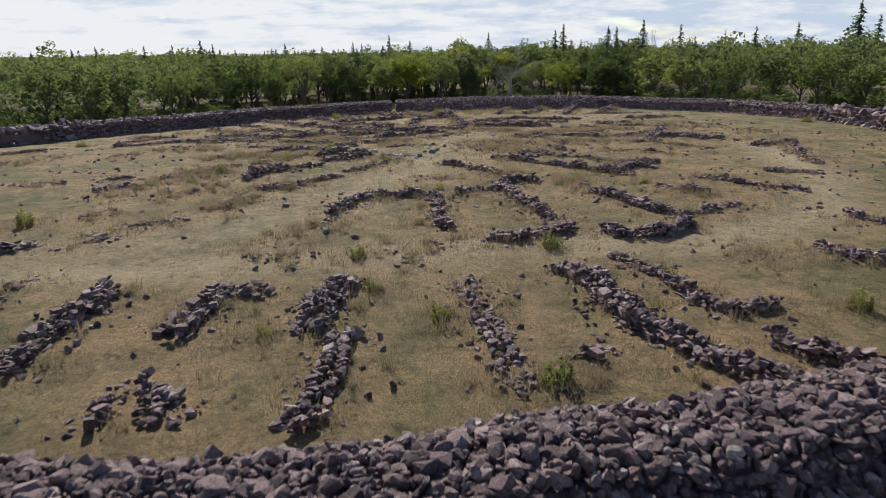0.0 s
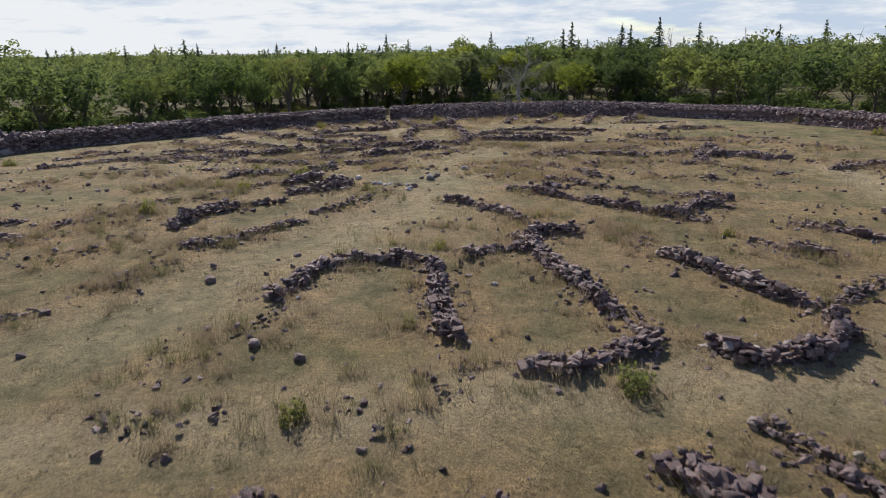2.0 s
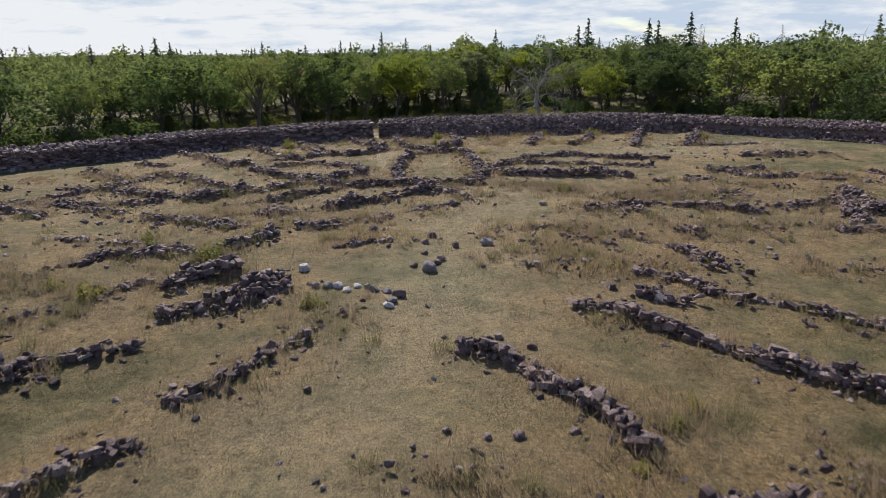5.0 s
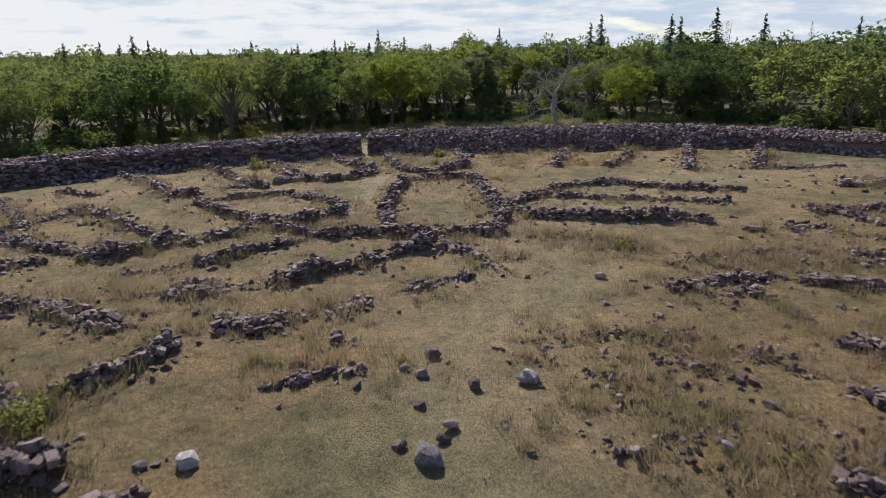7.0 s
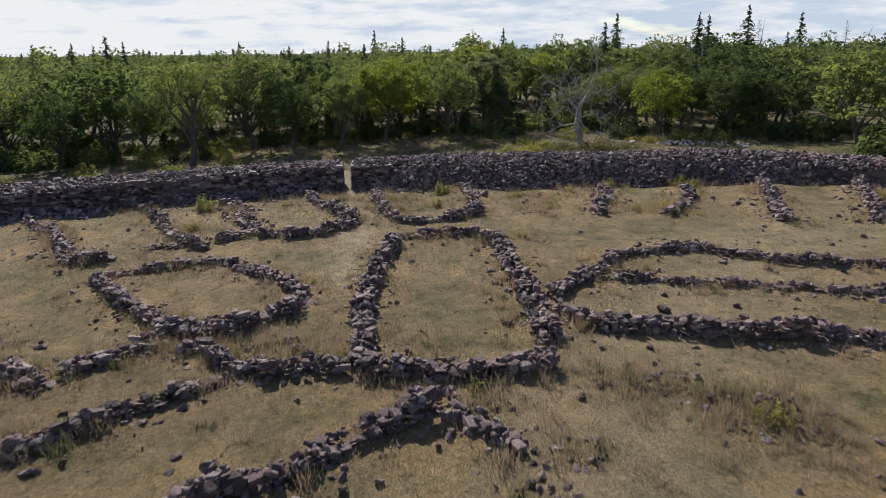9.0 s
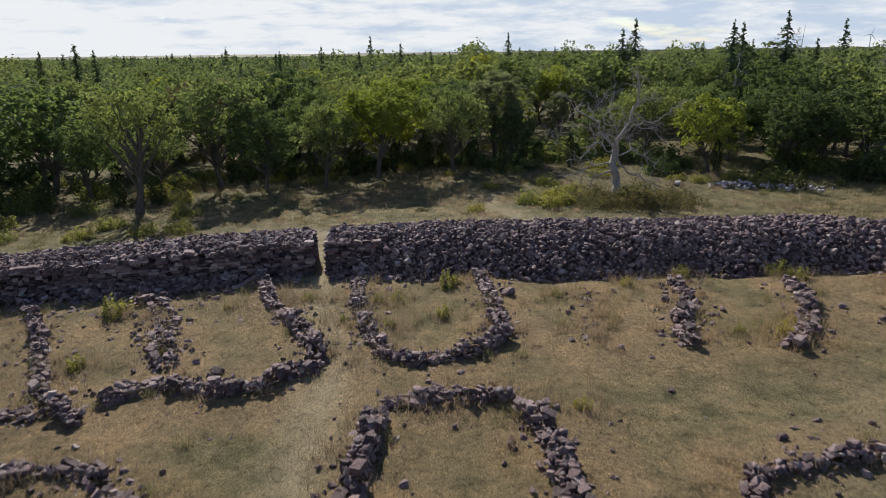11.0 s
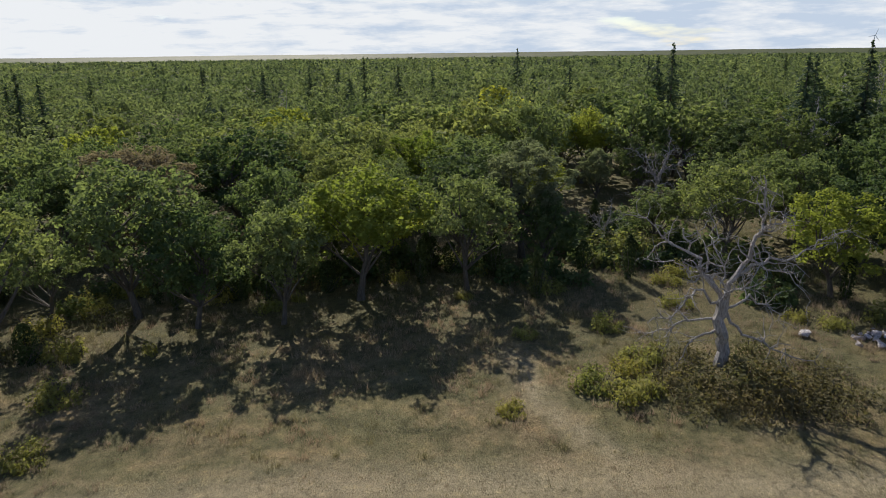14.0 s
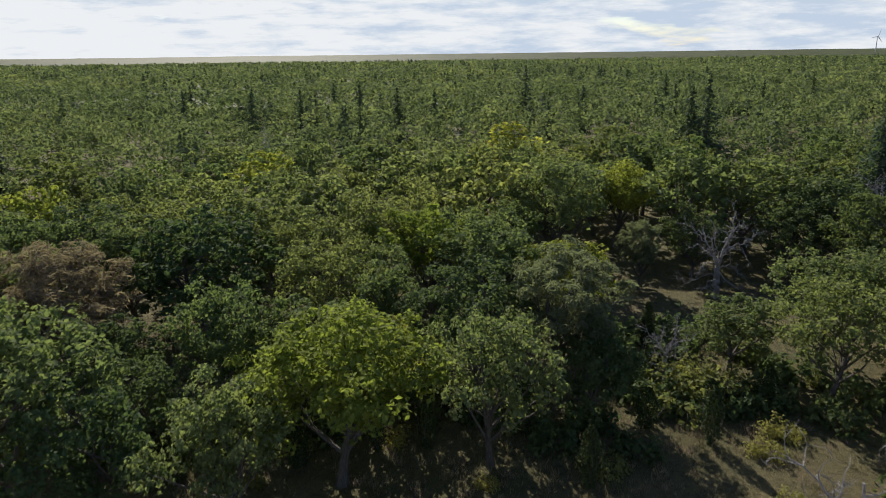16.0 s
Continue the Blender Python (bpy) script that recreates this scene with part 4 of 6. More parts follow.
    rub = heap.link("rubble", base, "small grey-purple stones of the wall")
    rub.matrix_parent_inverse = back
    if cf:
        core = link_mesh("wall_core", cv, cf, STONE, base)
        core.matrix_parent_inverse = back
        tagged(core, "packed rubble core of the wall", kind="stuff")
    for me, m in singles:
        ob = new("stone", me)
        ob.parent = base
        ob.matrix_basis = back @ m
    words = "low ruined dry-stone house wall of grey-purple rubble in grass" if share > 0.6 else "scattered grey-purple stones of a collapsed house wall in grass"
    return tagged(base, words, "stone wall", "house foundation walls")


# ---- trees ----


def tube(verts, faces, path, radii, sides=6):
    """A tapered bent tube through the points of path."""
    start = len(verts)
    for i, (p, r) in enumerate(zip(path, radii)):
        q = path[min(i + 1, len(path) - 1)] - path[max(i - 1, 0)]
        side = q.cross(Vector((0.3, 0.9, 0.2))).normalized()
        other = q.cross(side).normalized()
        for k in range(sides):
            a = 2 * math.pi * k / sides
            v = p + (side * math.cos(a) + other * math.sin(a)) * r
            verts.append(tuple(v))
    for i in range(len(path) - 1):
        for k in range(sides):
            a, b = start + i * sides + k, start + i * sides + (k + 1) % sides
            faces.append((a, b, b + sides, a + sides))
    faces.append(tuple(start + k for k in range(sides - 1, -1, -1)))
    faces.append(tuple(start + (len(path) - 1) * sides + k for k in range(sides)))


def bent(p, d, length, steps, rnd, wander, rise=0.0):
    out = [p.copy()]
    d = d.normalized()
    for _ in range(steps):
        d = (d + Vector((rnd.gauss(0, wander), rnd.gauss(0, wander), rnd.gauss(0, wander) + rise))).normalized()
        out.append(out[-1] + d * (length / steps))
    return out


def spray(verts, faces, p, n, size, rnd, broad=0.42):
    """A leaf spray: a bent kite of two triangles."""
    s = n.cross(Vector((rnd.gauss(0, 1), rnd.gauss(0, 1), rnd.gauss(0, 1)))).normalized()
    u = n.cross(s)
    k = len(verts)
    a = size * rnd.uniform(0.7, 1.3)
    for q in (p - s * a * 0.55, p + u * a * broad + n * a * 0.12, p + s * a * 0.6, p - u * a * broad + n * a * 0.12):
        verts.append(tuple(q))
    faces.append((k, k + 1, k + 2))
    faces.append((k, k + 2, k + 3))


def mesh_of(name, verts, faces, mat):
    me = bpy.data.meshes.new(name)
    me.from_pydata(verts, [], faces)
    me.materials.append(mat)
    return me


def crown_mesh(seed, leaf, height, spread, lobes, sprays, size, low=0.34, broad=0.42):
    """Clumps set round the outside of a broad uneven crown, each of several flat tufts of leaf sprays."""
    rnd = random.Random(seed)
    verts, faces, centres = [], [], []
    mid, half = height * (low + 0.95) / 2, height * (0.95 - low) / 2
    for i in range(lobes):
        k = (i + 0.5) / lobes
        rise = -0.80 + 1.78 * k
        a = i * 2.4 + rnd.uniform(-0.45, 0.45)
        flat = math.sqrt(max(0.04, 1 - min(rise, 0.98) ** 2))
        reach = (0.86 + 0.55 * noise.noise((math.cos(a) * 1.2, math.sin(a) * 1.2, seed + 2.4 * k))) * rnd.uniform(0.74, 1.04)
        if i % 6 == 2:
            reach *= 0.5
        r = spread * flat * reach * 0.9
        centres.append((Vector((math.cos(a) * r, math.sin(a) * r, mid + half * rise * 0.86 * min(1.08, 0.35 + 0.68 * reach))), spread * rnd.uniform(0.15, 0.27)))
    for c, lr in centres:
        tufts = 7
        for _ in range(tufts):
            d = Vector((rnd.gauss(0, 1), rnd.gauss(0, 1), rnd.gauss(0.35, 0.8))).normalized()
            e = c + Vector((d.x * lr * 0.9, d.y * lr * 0.9, d.z * lr * 0.75))
            sr = lr * rnd.uniform(0.36, 0.62)
            for _ in range(int(sprays / tufts * (lr / spread / 0.21) ** 1.6)):
                d = Vector((rnd.gauss(0, 1), rnd.gauss(0, 1), rnd.gauss(0.4, 0.9))).normalized()
                q = e + Vector((d.x, d.y, d.z * 0.8)) * sr * rnd.uniform(0.5, 1.1)
                n = (d * 0.8 + Vector((rnd.gauss(0, 0.4), rnd.gauss(0, 0.4), rnd.gauss(0.25, 0.5)))).normalized()
                spray(verts, faces, q, n, size, rnd, broad)
    return mesh_of("crown", verts, faces, leaf), centres


def trunk_mesh(seed, height, centres, girth, bark):
    rnd = random.Random(seed)
    verts, faces = [], []
    stem = bent(Vector((0, 0, -0.3)), Vector((rnd.gauss(0, 0.05), rnd.gauss(0, 0.05), 1)), height * 0.72, 7, rnd, 0.07)
    tube(verts, faces, stem, [girth * (1.25 if i == 0 else 1 - 0.12 * i) for i in range(8)], 8)
    for c, lr in centres[:: max(1, len(centres) // 13)]:
        i = min(5, max(2, int(7 * (c.z - 0.25 * height) / (height * 0.72) - 0.5)))
        p = stem[i]
        mid = p.lerp(c, 0.5) + Vector((rnd.gauss(0, 0.2), rnd.gauss(0, 0.2), rnd.uniform(-0.3, 0.1)))
        tube(verts, faces, [p, mid, c], [girth * 0.42, girth * 0.24, girth * 0.08], 4)
    return mesh_of("trunk", verts, faces, bark)


KINDS = {}


def make_kind(key, seed, leaf, height, spread, lobes, sprays, size, low, name, label, category="tree", girth=None, broad=0.42):
    crown, centres = crown_mesh(seed, leaf, height, spread, lobes, sprays, size, low, broad)
    trunk = trunk_mesh(seed + 1, height, centres, girth or height * 0.024, BARK)
    KINDS[key] = (crown, trunk, name, label, category, height)


OAK = "broad green oak tree with a leafy rounded crown"
for i in range(5):
    make_kind("near%d" % i, 100 + i, LEAF, 10.0, 3.8 + 0.22 * i, 40, 140, 0.235, 0.24 + 0.025 * i, "oak_tree", OAK)
for i in range(2):
    make_kind("dark%d" % i, 120 + i, LEAF_DARK, 9.0, 3.8, 38, 140, 0.235, 0.20, "oak_tree", "dark green oak tree with a dense low crown")
make_kind("bright0", 130, LEAF_BRIGHT, 10.0, 4.8, 54, 180, 0.22, 0.33, "oak_tree", "yellow-green sunlit oak tree with a wide crown")
make_kind("bright1", 131, LEAF_BRIGHT, 8.6, 3.9, 40, 140, 0.235, 0.24, "oak_tree", "yellow-green sunlit oak tree with a wide crown")
make_kind("open0", 135, LEAF, 11.0, 4.3, 28, 120, 0.24, 0.52, "oak_tree", "tall open oak tree with bare lower branches", girth=0.36)
make_kind("grey0", 140, LEAF_GREY, 9.5, 2.9, 44, 200, 0.34, 0.26, "willow_tree", "grey-green thin-leaved tree with an upright crown", broad=0.10)
make_kind("brown0", 141, LEAF_BROWN, 10.5, 3.6, 60, 150, 0.42, 0.26, "withered_tree", "withered brownish tree with sparse fine twigs", broad=0.055)
for i in range(5):
    make_kind("mid%d" % i, 150 + i, (LEAF, LEAF, LEAF_DARK, LEAF_BRIGHT, LEAF)[i], 10.0, 4.1, 30, 54, 0.40, 0.20, "oak_tree", ("broad green oak tree in the closed forest canopy", "broad green oak tree in the closed forest canopy", "dark green oak tree in the closed forest canopy", "yellow-green oak tree in the closed forest canopy", "broad green oak tree in the closed forest canopy")[i])


def spruce_kind(key, seed, height, sprays, dense):
    rnd = random.Random(seed)
    verts, faces = [], []
    z = height * 0.12
    while z < height * 0.99:
        k = (z / height - 0.12) / 0.88
        reach = min(4.2, 0.37 * (height - z)) * rnd.uniform(0.75, 1.1) + 0.15
        arms = max(4, int(2.2 * reach) + 4)
        for j in range(arms):
            a = rnd.uniform(0, 6.28)
            L, z1 = reach * rnd.uniform(0.5, 1.2), z + rnd.gauss(0, 0.28)
            if rnd.random() > dense:
                continue
            for s in range(sprays):
                f = (s + rnd.random()) / sprays
                p = Vector((math.cos(a) * L * f, math.sin(a) * L * f, z1 - L * f * rnd.uniform(0.2, 0.45) + rnd.gauss(0, 0.1)))
                n = Vector((rnd.gauss(math.cos(a) * 0.6, 0.5), rnd.gauss(math.sin(a) * 0.6, 0.5), 0.8)).normalized()
                spray(verts, faces, p, n, 0.27 + 0.32 * (1 - k), rnd)
        z += height * rnd.uniform(0.020, 0.030)
    crown = mesh_of("crown", verts, faces, NEEDLE)
    tv, tf = [], []
    tube(tv, tf, [Vector((0, 0, -0.3)), Vector((0, 0, height * 0.5)), Vector((0, 0, height * 0.97))], [height * 0.014, height * 0.009, 0.02], 6)
    KINDS[key] = (crown, mesh_of("trunk", tv, tf, BARK), "spruce_tree", "tall dark spruce with a pointed narrow crown", "spruce", height)


spruce_kind("spruce0", 200, 18.0, 9, 0.95)
spruce_kind("spruce1", 201, 17.0, 8, 0.85)
spruce_kind("spruce2", 202, 18.5, 9, 0.9)


def juniper_kind(key, seed, height, width, mat, name, label, category, n, size, lean=0.0):
    rnd = random.Random(seed)
    verts, faces = [], []
    for _ in range(n):
        k = rnd.random() ** 0.8
        a = rnd.uniform(0, 6.28)
        r = width * math.sin(math.pi * (0.12 + 0.86 * k)) ** 0.7 * rnd.uniform(0.5, 1.0) * (0.8 + 0.35 * noise.noise((math.cos(a), math.sin(a), k * 4 + seed)))
        p = Vector((math.cos(a) * r, math.sin(a) * r, height * k))
        d = Vector((math.cos(a), math.sin(a), 0.4 + rnd.gauss(0, 0.5)))
        spray(verts, faces, p, (d + Vector((rnd.gauss(0, 0.4), rnd.gauss(0, 0.4), 0))).normalized(), size, rnd)
    tv, tf = [], []
    for _ in range(5):
        tube(tv, tf, bent(Vector((0, 0, -0.1)), Vector((rnd.gauss(0, 0.4), rnd.gauss(0, 0.4), 1)), height * 0.75, 3, rnd, 0.15), [0.05, 0.04, 0.03, 0.01], 4)
    KINDS[key] = (mesh_of("foliage", verts, faces, mat), mesh_of("stem", tv, tf, BARK), name, label, category, height)


juniper_kind("juniper0", 300, 4.2, 0.85, JUNIPER, "juniper", "dark columnar juniper bush under the trees", "juniper", 900, 0.17)
juniper_kind("juniper1", 301, 3.0, 1.2, JUNIPER, "juniper", "dark columnar juniper bush under the trees", "juniper", 900, 0.17)


def bush_kind(key, seed, height, width, mat, label, n, size):
    """A loose thicket: many upright clumps of unequal height."""
    rnd = random.Random(seed)
    verts, faces, tv, tf = [], [], [], []
    for clump in range(20):
        a, r = rnd.uniform(0, 6.28), width * rnd.random() ** 0.6
        c = Vector((math.cos(a) * r, math.sin(a) * r, 0))
        h, w = height * rnd.uniform(0.45, 1.0) * (1 - 0.4 * r / width), width * rnd.uniform(0.16, 0.34)
        stalk = bent(c + Vector((0, 0, -0.1)), Vector((rnd.gauss(0, 0.2), rnd.gauss(0, 0.2), 1)), h * 0.8, 3, rnd, 0.12)
        if clump % 3 == 0:
            tube(tv, tf, stalk, [0.03, 0.025, 0.018, 0.008], 4)
        for _ in range(n // 20):
            d = Vector((rnd.gauss(0, 1), rnd.gauss(0, 1), abs(rnd.gauss(0.2, 0.9)))).normalized()
            q = rnd.uniform(0.6, 1.05)
            p = c + Vector((d.x * w * q, d.y * w * q, d.z * h * q))
            spray(verts, faces, p, (d + Vector((rnd.gauss(0, 0.5), rnd.gauss(0, 0.5), rnd.gauss(0.3, 0.5)))).normalized(), size, rnd)
    KINDS[key] = (mesh_of("foliage", verts, faces, mat), mesh_of("stem", tv, tf, BARK), "bush", label, "bush", height)


bush_kind("bush0", 304, 2.2, 1.8, SHRUB, "leafy light green bush at the wood's edge", 860, 0.19)
bush_kind("bush1", 305, 1.7, 2.2, HEATH, "brown-green thicket bush on the grass", 760, 0.15)
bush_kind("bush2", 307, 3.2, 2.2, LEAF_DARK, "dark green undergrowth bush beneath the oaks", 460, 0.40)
bush_kind("shrub0", 302, 1.7, 0.5, SHRUB, "small yellow-green shrub growing among the stones", 640, 0.11)
bush_kind("shrub1", 303, 1.3, 0.5, SHRUB, "small yellow-green shrub growing among the stones", 560, 0.10)
bush_kind("shrub2", 306, 1.0, 0.9, HEATH, "small brownish heath shrub in the grass", 560, 0.10)


def plant(key, x, y, height=None, rnd=random, wide=1.0):
    crown, trunk, name, label, category, h = KINDS[key]
    s = (height or h) / h
    ob = new(name)
    for m in (trunk, crown):
        part = new(m.name.split(".")[0], m)
        part.parent = ob
        if part.name.startswith("stem"):
            tagged(part, kind="stuff")
    ob.matrix_basis = Matrix.LocRotScale((x, y, lie(x, y) - 0.05), Euler((0, 0, rnd.uniform(0, 6.28))), (s * wide, s * wide, s))
    return tagged(ob, label, category, {"tree": "forest trees", "spruce": "forest spruces"}.get(category, category + " patches"))


# ---- the wood behind the fort ----
wood = random.Random(5)
TAKEN = []


def stand(key, x, y, height, room=2.6, wide=1.0):
    TAKEN.append((x, y, room))
    plant(key, x, y, height, wood, wide)


# trees along the edge and those that stand out behind it
stand("open0", -32.7, 164.5, 13.0)
stand("dark0", -22.3, 174.5, 10.4, 3.2, 1.0)
stand("near1", -15.4, 174.5, 10.6, 2.6, 0.9)
stand("bright0", -9.8, 179.5, 12.0, 4.0, 1.25)
stand("near3", -0.5, 181, 11.0)
stand("grey0", 5.3, 190.5, 13.0, 3.6, 1.25)
stand("brown0", -34.0, 195.0, 13.6, 4.6, 1.3)
stand("bright1", 29.4, 177, 9.2, 3.2, 1.1)
stand("dark1", 38.5, 176, 9.4)
stand("near0", -41, 172, 10.0)
stand("dark0", -50, 166, 10.5)
stand("near3", -60, 160, 10.5)
stand("near2", -11.0, 214.5, 12.5, 4.0, 1.1)
stand("near4", -30.4, 213.5, 12.5, 4.2, 1.15)
stand("near3", 0.2, 208, 11.5, 3.2)
stand("near1", -19.6, 209.5, 11.0, 3.0)
stand("near2", 27.4, 195, 10.2, 3.4, 1.1)
stand("near0", 19.5, 193.5, 7.0, 2.8, 1.5)
stand("grey0", 17.7, 214, 8.5, 2.6)
stand("bright0", 19.1, 231, 12.0, 4.0, 1.1)
stand("near1", -8.5, 196, 9.8, 2.8)
TAKEN.extend(((14.4, 199, 1.5), (25, 211, 2.5), (14.7, 188.5, 2.0), (11, 190, 3.0), (10, 205, 2.0), (15.5, 165, 8.0), (9, 176.5, 5), (15, 178.5, 6), (11.5, 184, 4.5), (21, 183, 2.5), (-33, 184.5, 4.5)))

stand("near4", 24.5, 188, 9.8, 2.0, 1.1)
stand("near1", 34, 193, 10.5)
stand("dark1", 7.2, 186, 7.6, 2.4, 1.1)
for x, y, h in ((-20, 184, 3.0), (-15, 186, 3.2), (-5, 188.5, 3.0), (-11, 187, 3.2), (-27, 184.5, 3.2), (-17.5, 190, 3.4), (-24, 189, 3.4), (-8, 192, 3.2), (9, 192, 3.2), (12, 195, 3.5), (16, 196.5, 3.6), (20.5, 188.5, 3.2), (23.5, 185, 3.0), (13, 200, 3.5), (22, 197, 3.7), (27, 188, 3.6), (10, 198, 3.4), (18, 201, 3.7), (24, 192, 3.6), (14.7, 188.4, 4.6), (16.8, 189.5, 4.0), (4, 183.5, 3.0), (9, 182, 2.4), (6.2, 180.6, 2.2), (12, 189.5, 3.4), (17, 187.5, 3.0),  (1.5, 186, 3.0), (14, 187, 2.6)):
    plant("bush2" if 2.3 < h < 3.8 else "bush0", x, y, h, wood)
for key, x, y in (("juniper0", -12.5, 184.5), ("juniper0", -4.2, 186), ("juniper1", -20.5, 181), ("juniper0", 5.2, 178.5), ("juniper1", 10.5, 185.4), ("juniper0", -7.6, 214), ("juniper0", -4.6, 183.5), ("juniper0", -18, 180.5), ("juniper1", -13, 182), ("juniper0", -8, 183.5), ("juniper0", -25.5, 179), ("juniper1", -2, 186.5), ("juniper0", 2.2, 184.5), ("juniper1", -22.5, 182), ("juniper0", -28, 181), ("juniper1", -36.5, 168.5), ("juniper0", 14.2, 183), ("juniper0", 30, 176), ("juniper1", -45, 170), ("juniper1", 1.8, 187), ("juniper0", 14.4, 199), ("juniper1", 20, 188), ("juniper1", 37, 175)):
    plant(key, x, y, None, wood)

# fill the wood: single trees up to a depth, then the canopy as one
OUT = []
cell = 8.4
for j in range(0, 41):
    for i in range(-29, 30):
        x, y = i * cell + wood.uniform(-3.2, 3.2), 100 + j * cell + wood.uniform(-3.2, 3.2)
        d = math.hypot(x - CX, y - CY)
        edge = 99 + 4 * noise.noise((x * 0.05, 0, y * 0.05)) + (3 if x > 12 else 0) - 15 * smooth(42, 56, abs(x + 4))
        if d < edge or abs(x) > 16 + 0.66 * y:
            continue
        if (wood.random() < 0.08 and d < 150) or any((x - tx) ** 2 + (y - ty) ** 2 < (room + 1.9) ** 2 for tx, ty, room in TAKEN):
            continue
        hgt = (wood.uniform(7.6, 12.6) + 1.7 * smooth(99, 135, d)) * (1 + 0.26 * noise.noise((x * 0.06, y * 0.06, 9)))
        TAKEN.append((x, y, 1.6))
        near = y < 224 and abs(x) < 46
        if near and x > 17 and y < 232:
            key = wood.choice(("dark0", "dark1", "near0", "dark0", "near3"))
        elif near:
            key = wood.choice(("near0", "near1", "near2", "near3", "near4", "near1", "dark0", "dark1", "bright1", "near0", "dark0", "near4"))
        else:
            key = wood.choice(("mid2", "mid2", "mid0", "mid2", "mid4")) if (abs(x) > 44 and d < edge + 30) or (x > 18 and y < 262) else wood.choice(("mid0", "mid1", "mid2", "mid0", "mid1", "mid3", "mid4", "mid2", "mid4", "mid1"))
        if near or (d < edge + 13 and abs(x) < 120) or (y < 262 and abs(x) < 66):
            plant(key, x, y, hgt, wood, wood.uniform(0.92, 1.32))
        else:
            OUT.append((x, y, hgt))

# undergrowth along the edge
for k in range(120):
    a = radians(wood.uniform(-78, 78))
    r = wood.uniform(97, 113)
    x, y = CX + r * math.sin(a), CY + r * math.cos(a)
    if y > 110 and not (-28 < x < 22 and r < 106):
        plant(wood.choice(("bush2", "bush2", "juniper1", "bush0")), x, y, wood.uniform(1.6, 3.4), wood)

under_v, under_f = [], []
co = np.empty(len(KINDS["bush2"][0].vertices) * 3)
KINDS["bush2"][0].vertices.foreach_get("co", co)
co = co.reshape(-1, 3)
bush_faces = [tuple(p.vertices) for p in KINDS["bush2"][0].polygons]
for k in range(260):
    a = radians(wood.choice((-1, 1)) * wood.uniform(24, 84))
    r = wood.uniform(82, 136)
    x, y = CX + r * math.sin(a), CY + r * math.cos(a)
    if abs(x + 4) > 49 - 0.5 * max(0, r - 95) and abs(x) < 16 + 0.66 * y:
        s, turn = wood.uniform(2.2, 4.8) / 3.2, wood.uniform(0, 6.28)
        m = np.array(Matrix.LocRotScale((x, y, lie(x, y) - 0.05), Euler((0, 0, turn)), (s, s, s)))
        k0 = len(co) * len(under_v)
        under_v.append(co @ m[:3, :3].T + m[:3, 3])
        under_f += [tuple(i + k0 for i in p) for p in bush_faces]
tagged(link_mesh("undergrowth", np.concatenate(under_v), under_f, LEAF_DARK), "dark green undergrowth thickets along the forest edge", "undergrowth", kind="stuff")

# spruces that stand above the canopy
for x, y, h in ((-160, 280, 16), (-139, 270, 16.5), (-130, 270, 17.2), (-116, 280, 17.5), (-105, 280, 18), (-99, 280, 17), (-90.7, 270, 19.4), (-86.1, 270, 17.7), (-72.3, 330, 18.8), (-57, 340, 17.5), (-41.2, 330, 18.9), (-37.2, 330, 17.8), (-23.4, 313, 20.5), (-26.5, 309, 15), (-14.8, 320, 18.5), (23.1, 370, 21.5), (41.6, 270, 19), (44.6, 270, 21.2), (52.1, 230, 19), (56, 235, 18.8), (64.9, 236, 20.8), (78.3, 240, 19.4), (107.5, 250, 19.2), (117, 240, 19.9), (114, 200, 23.5), (122.6, 205, 20.2), (20, 300, 15.5), (-6, 350, 16), (9, 352, 16), (58, 330, 17), (38, 352, 16), (-70, 390, 17), (88, 345, 17), (-46, 420, 17), (74, 390, 18), (120, 380, 18), (-95, 400, 17.5), (-30, 372, 16), (104, 300, 17), (-110, 340, 17)):
    plant(wood.choice(("spruce0", "spruce1", "spruce2")), x, y, h, wood, wood.uniform(0.95, 1.25))


def far_spruce(verts, faces, x, y, h, n, size, rnd):
    for _ in range(n):
        f, a = rnd.random() ** 0.8, rnd.uniform(0, 6.28)
        r = min(3.4, 0.30 * h * (1 - f)) * rnd.uniform(0.3, 1)
        spray(verts, faces, Vector((x + math.cos(a) * r, y + math.sin(a) * r, h * (0.3 + 0.7 * f) - 1)), Vector((math.cos(a) * 0.6, math.sin(a) * 0.6, 0.8)), size * (1.15 - 0.6 * f), rnd)


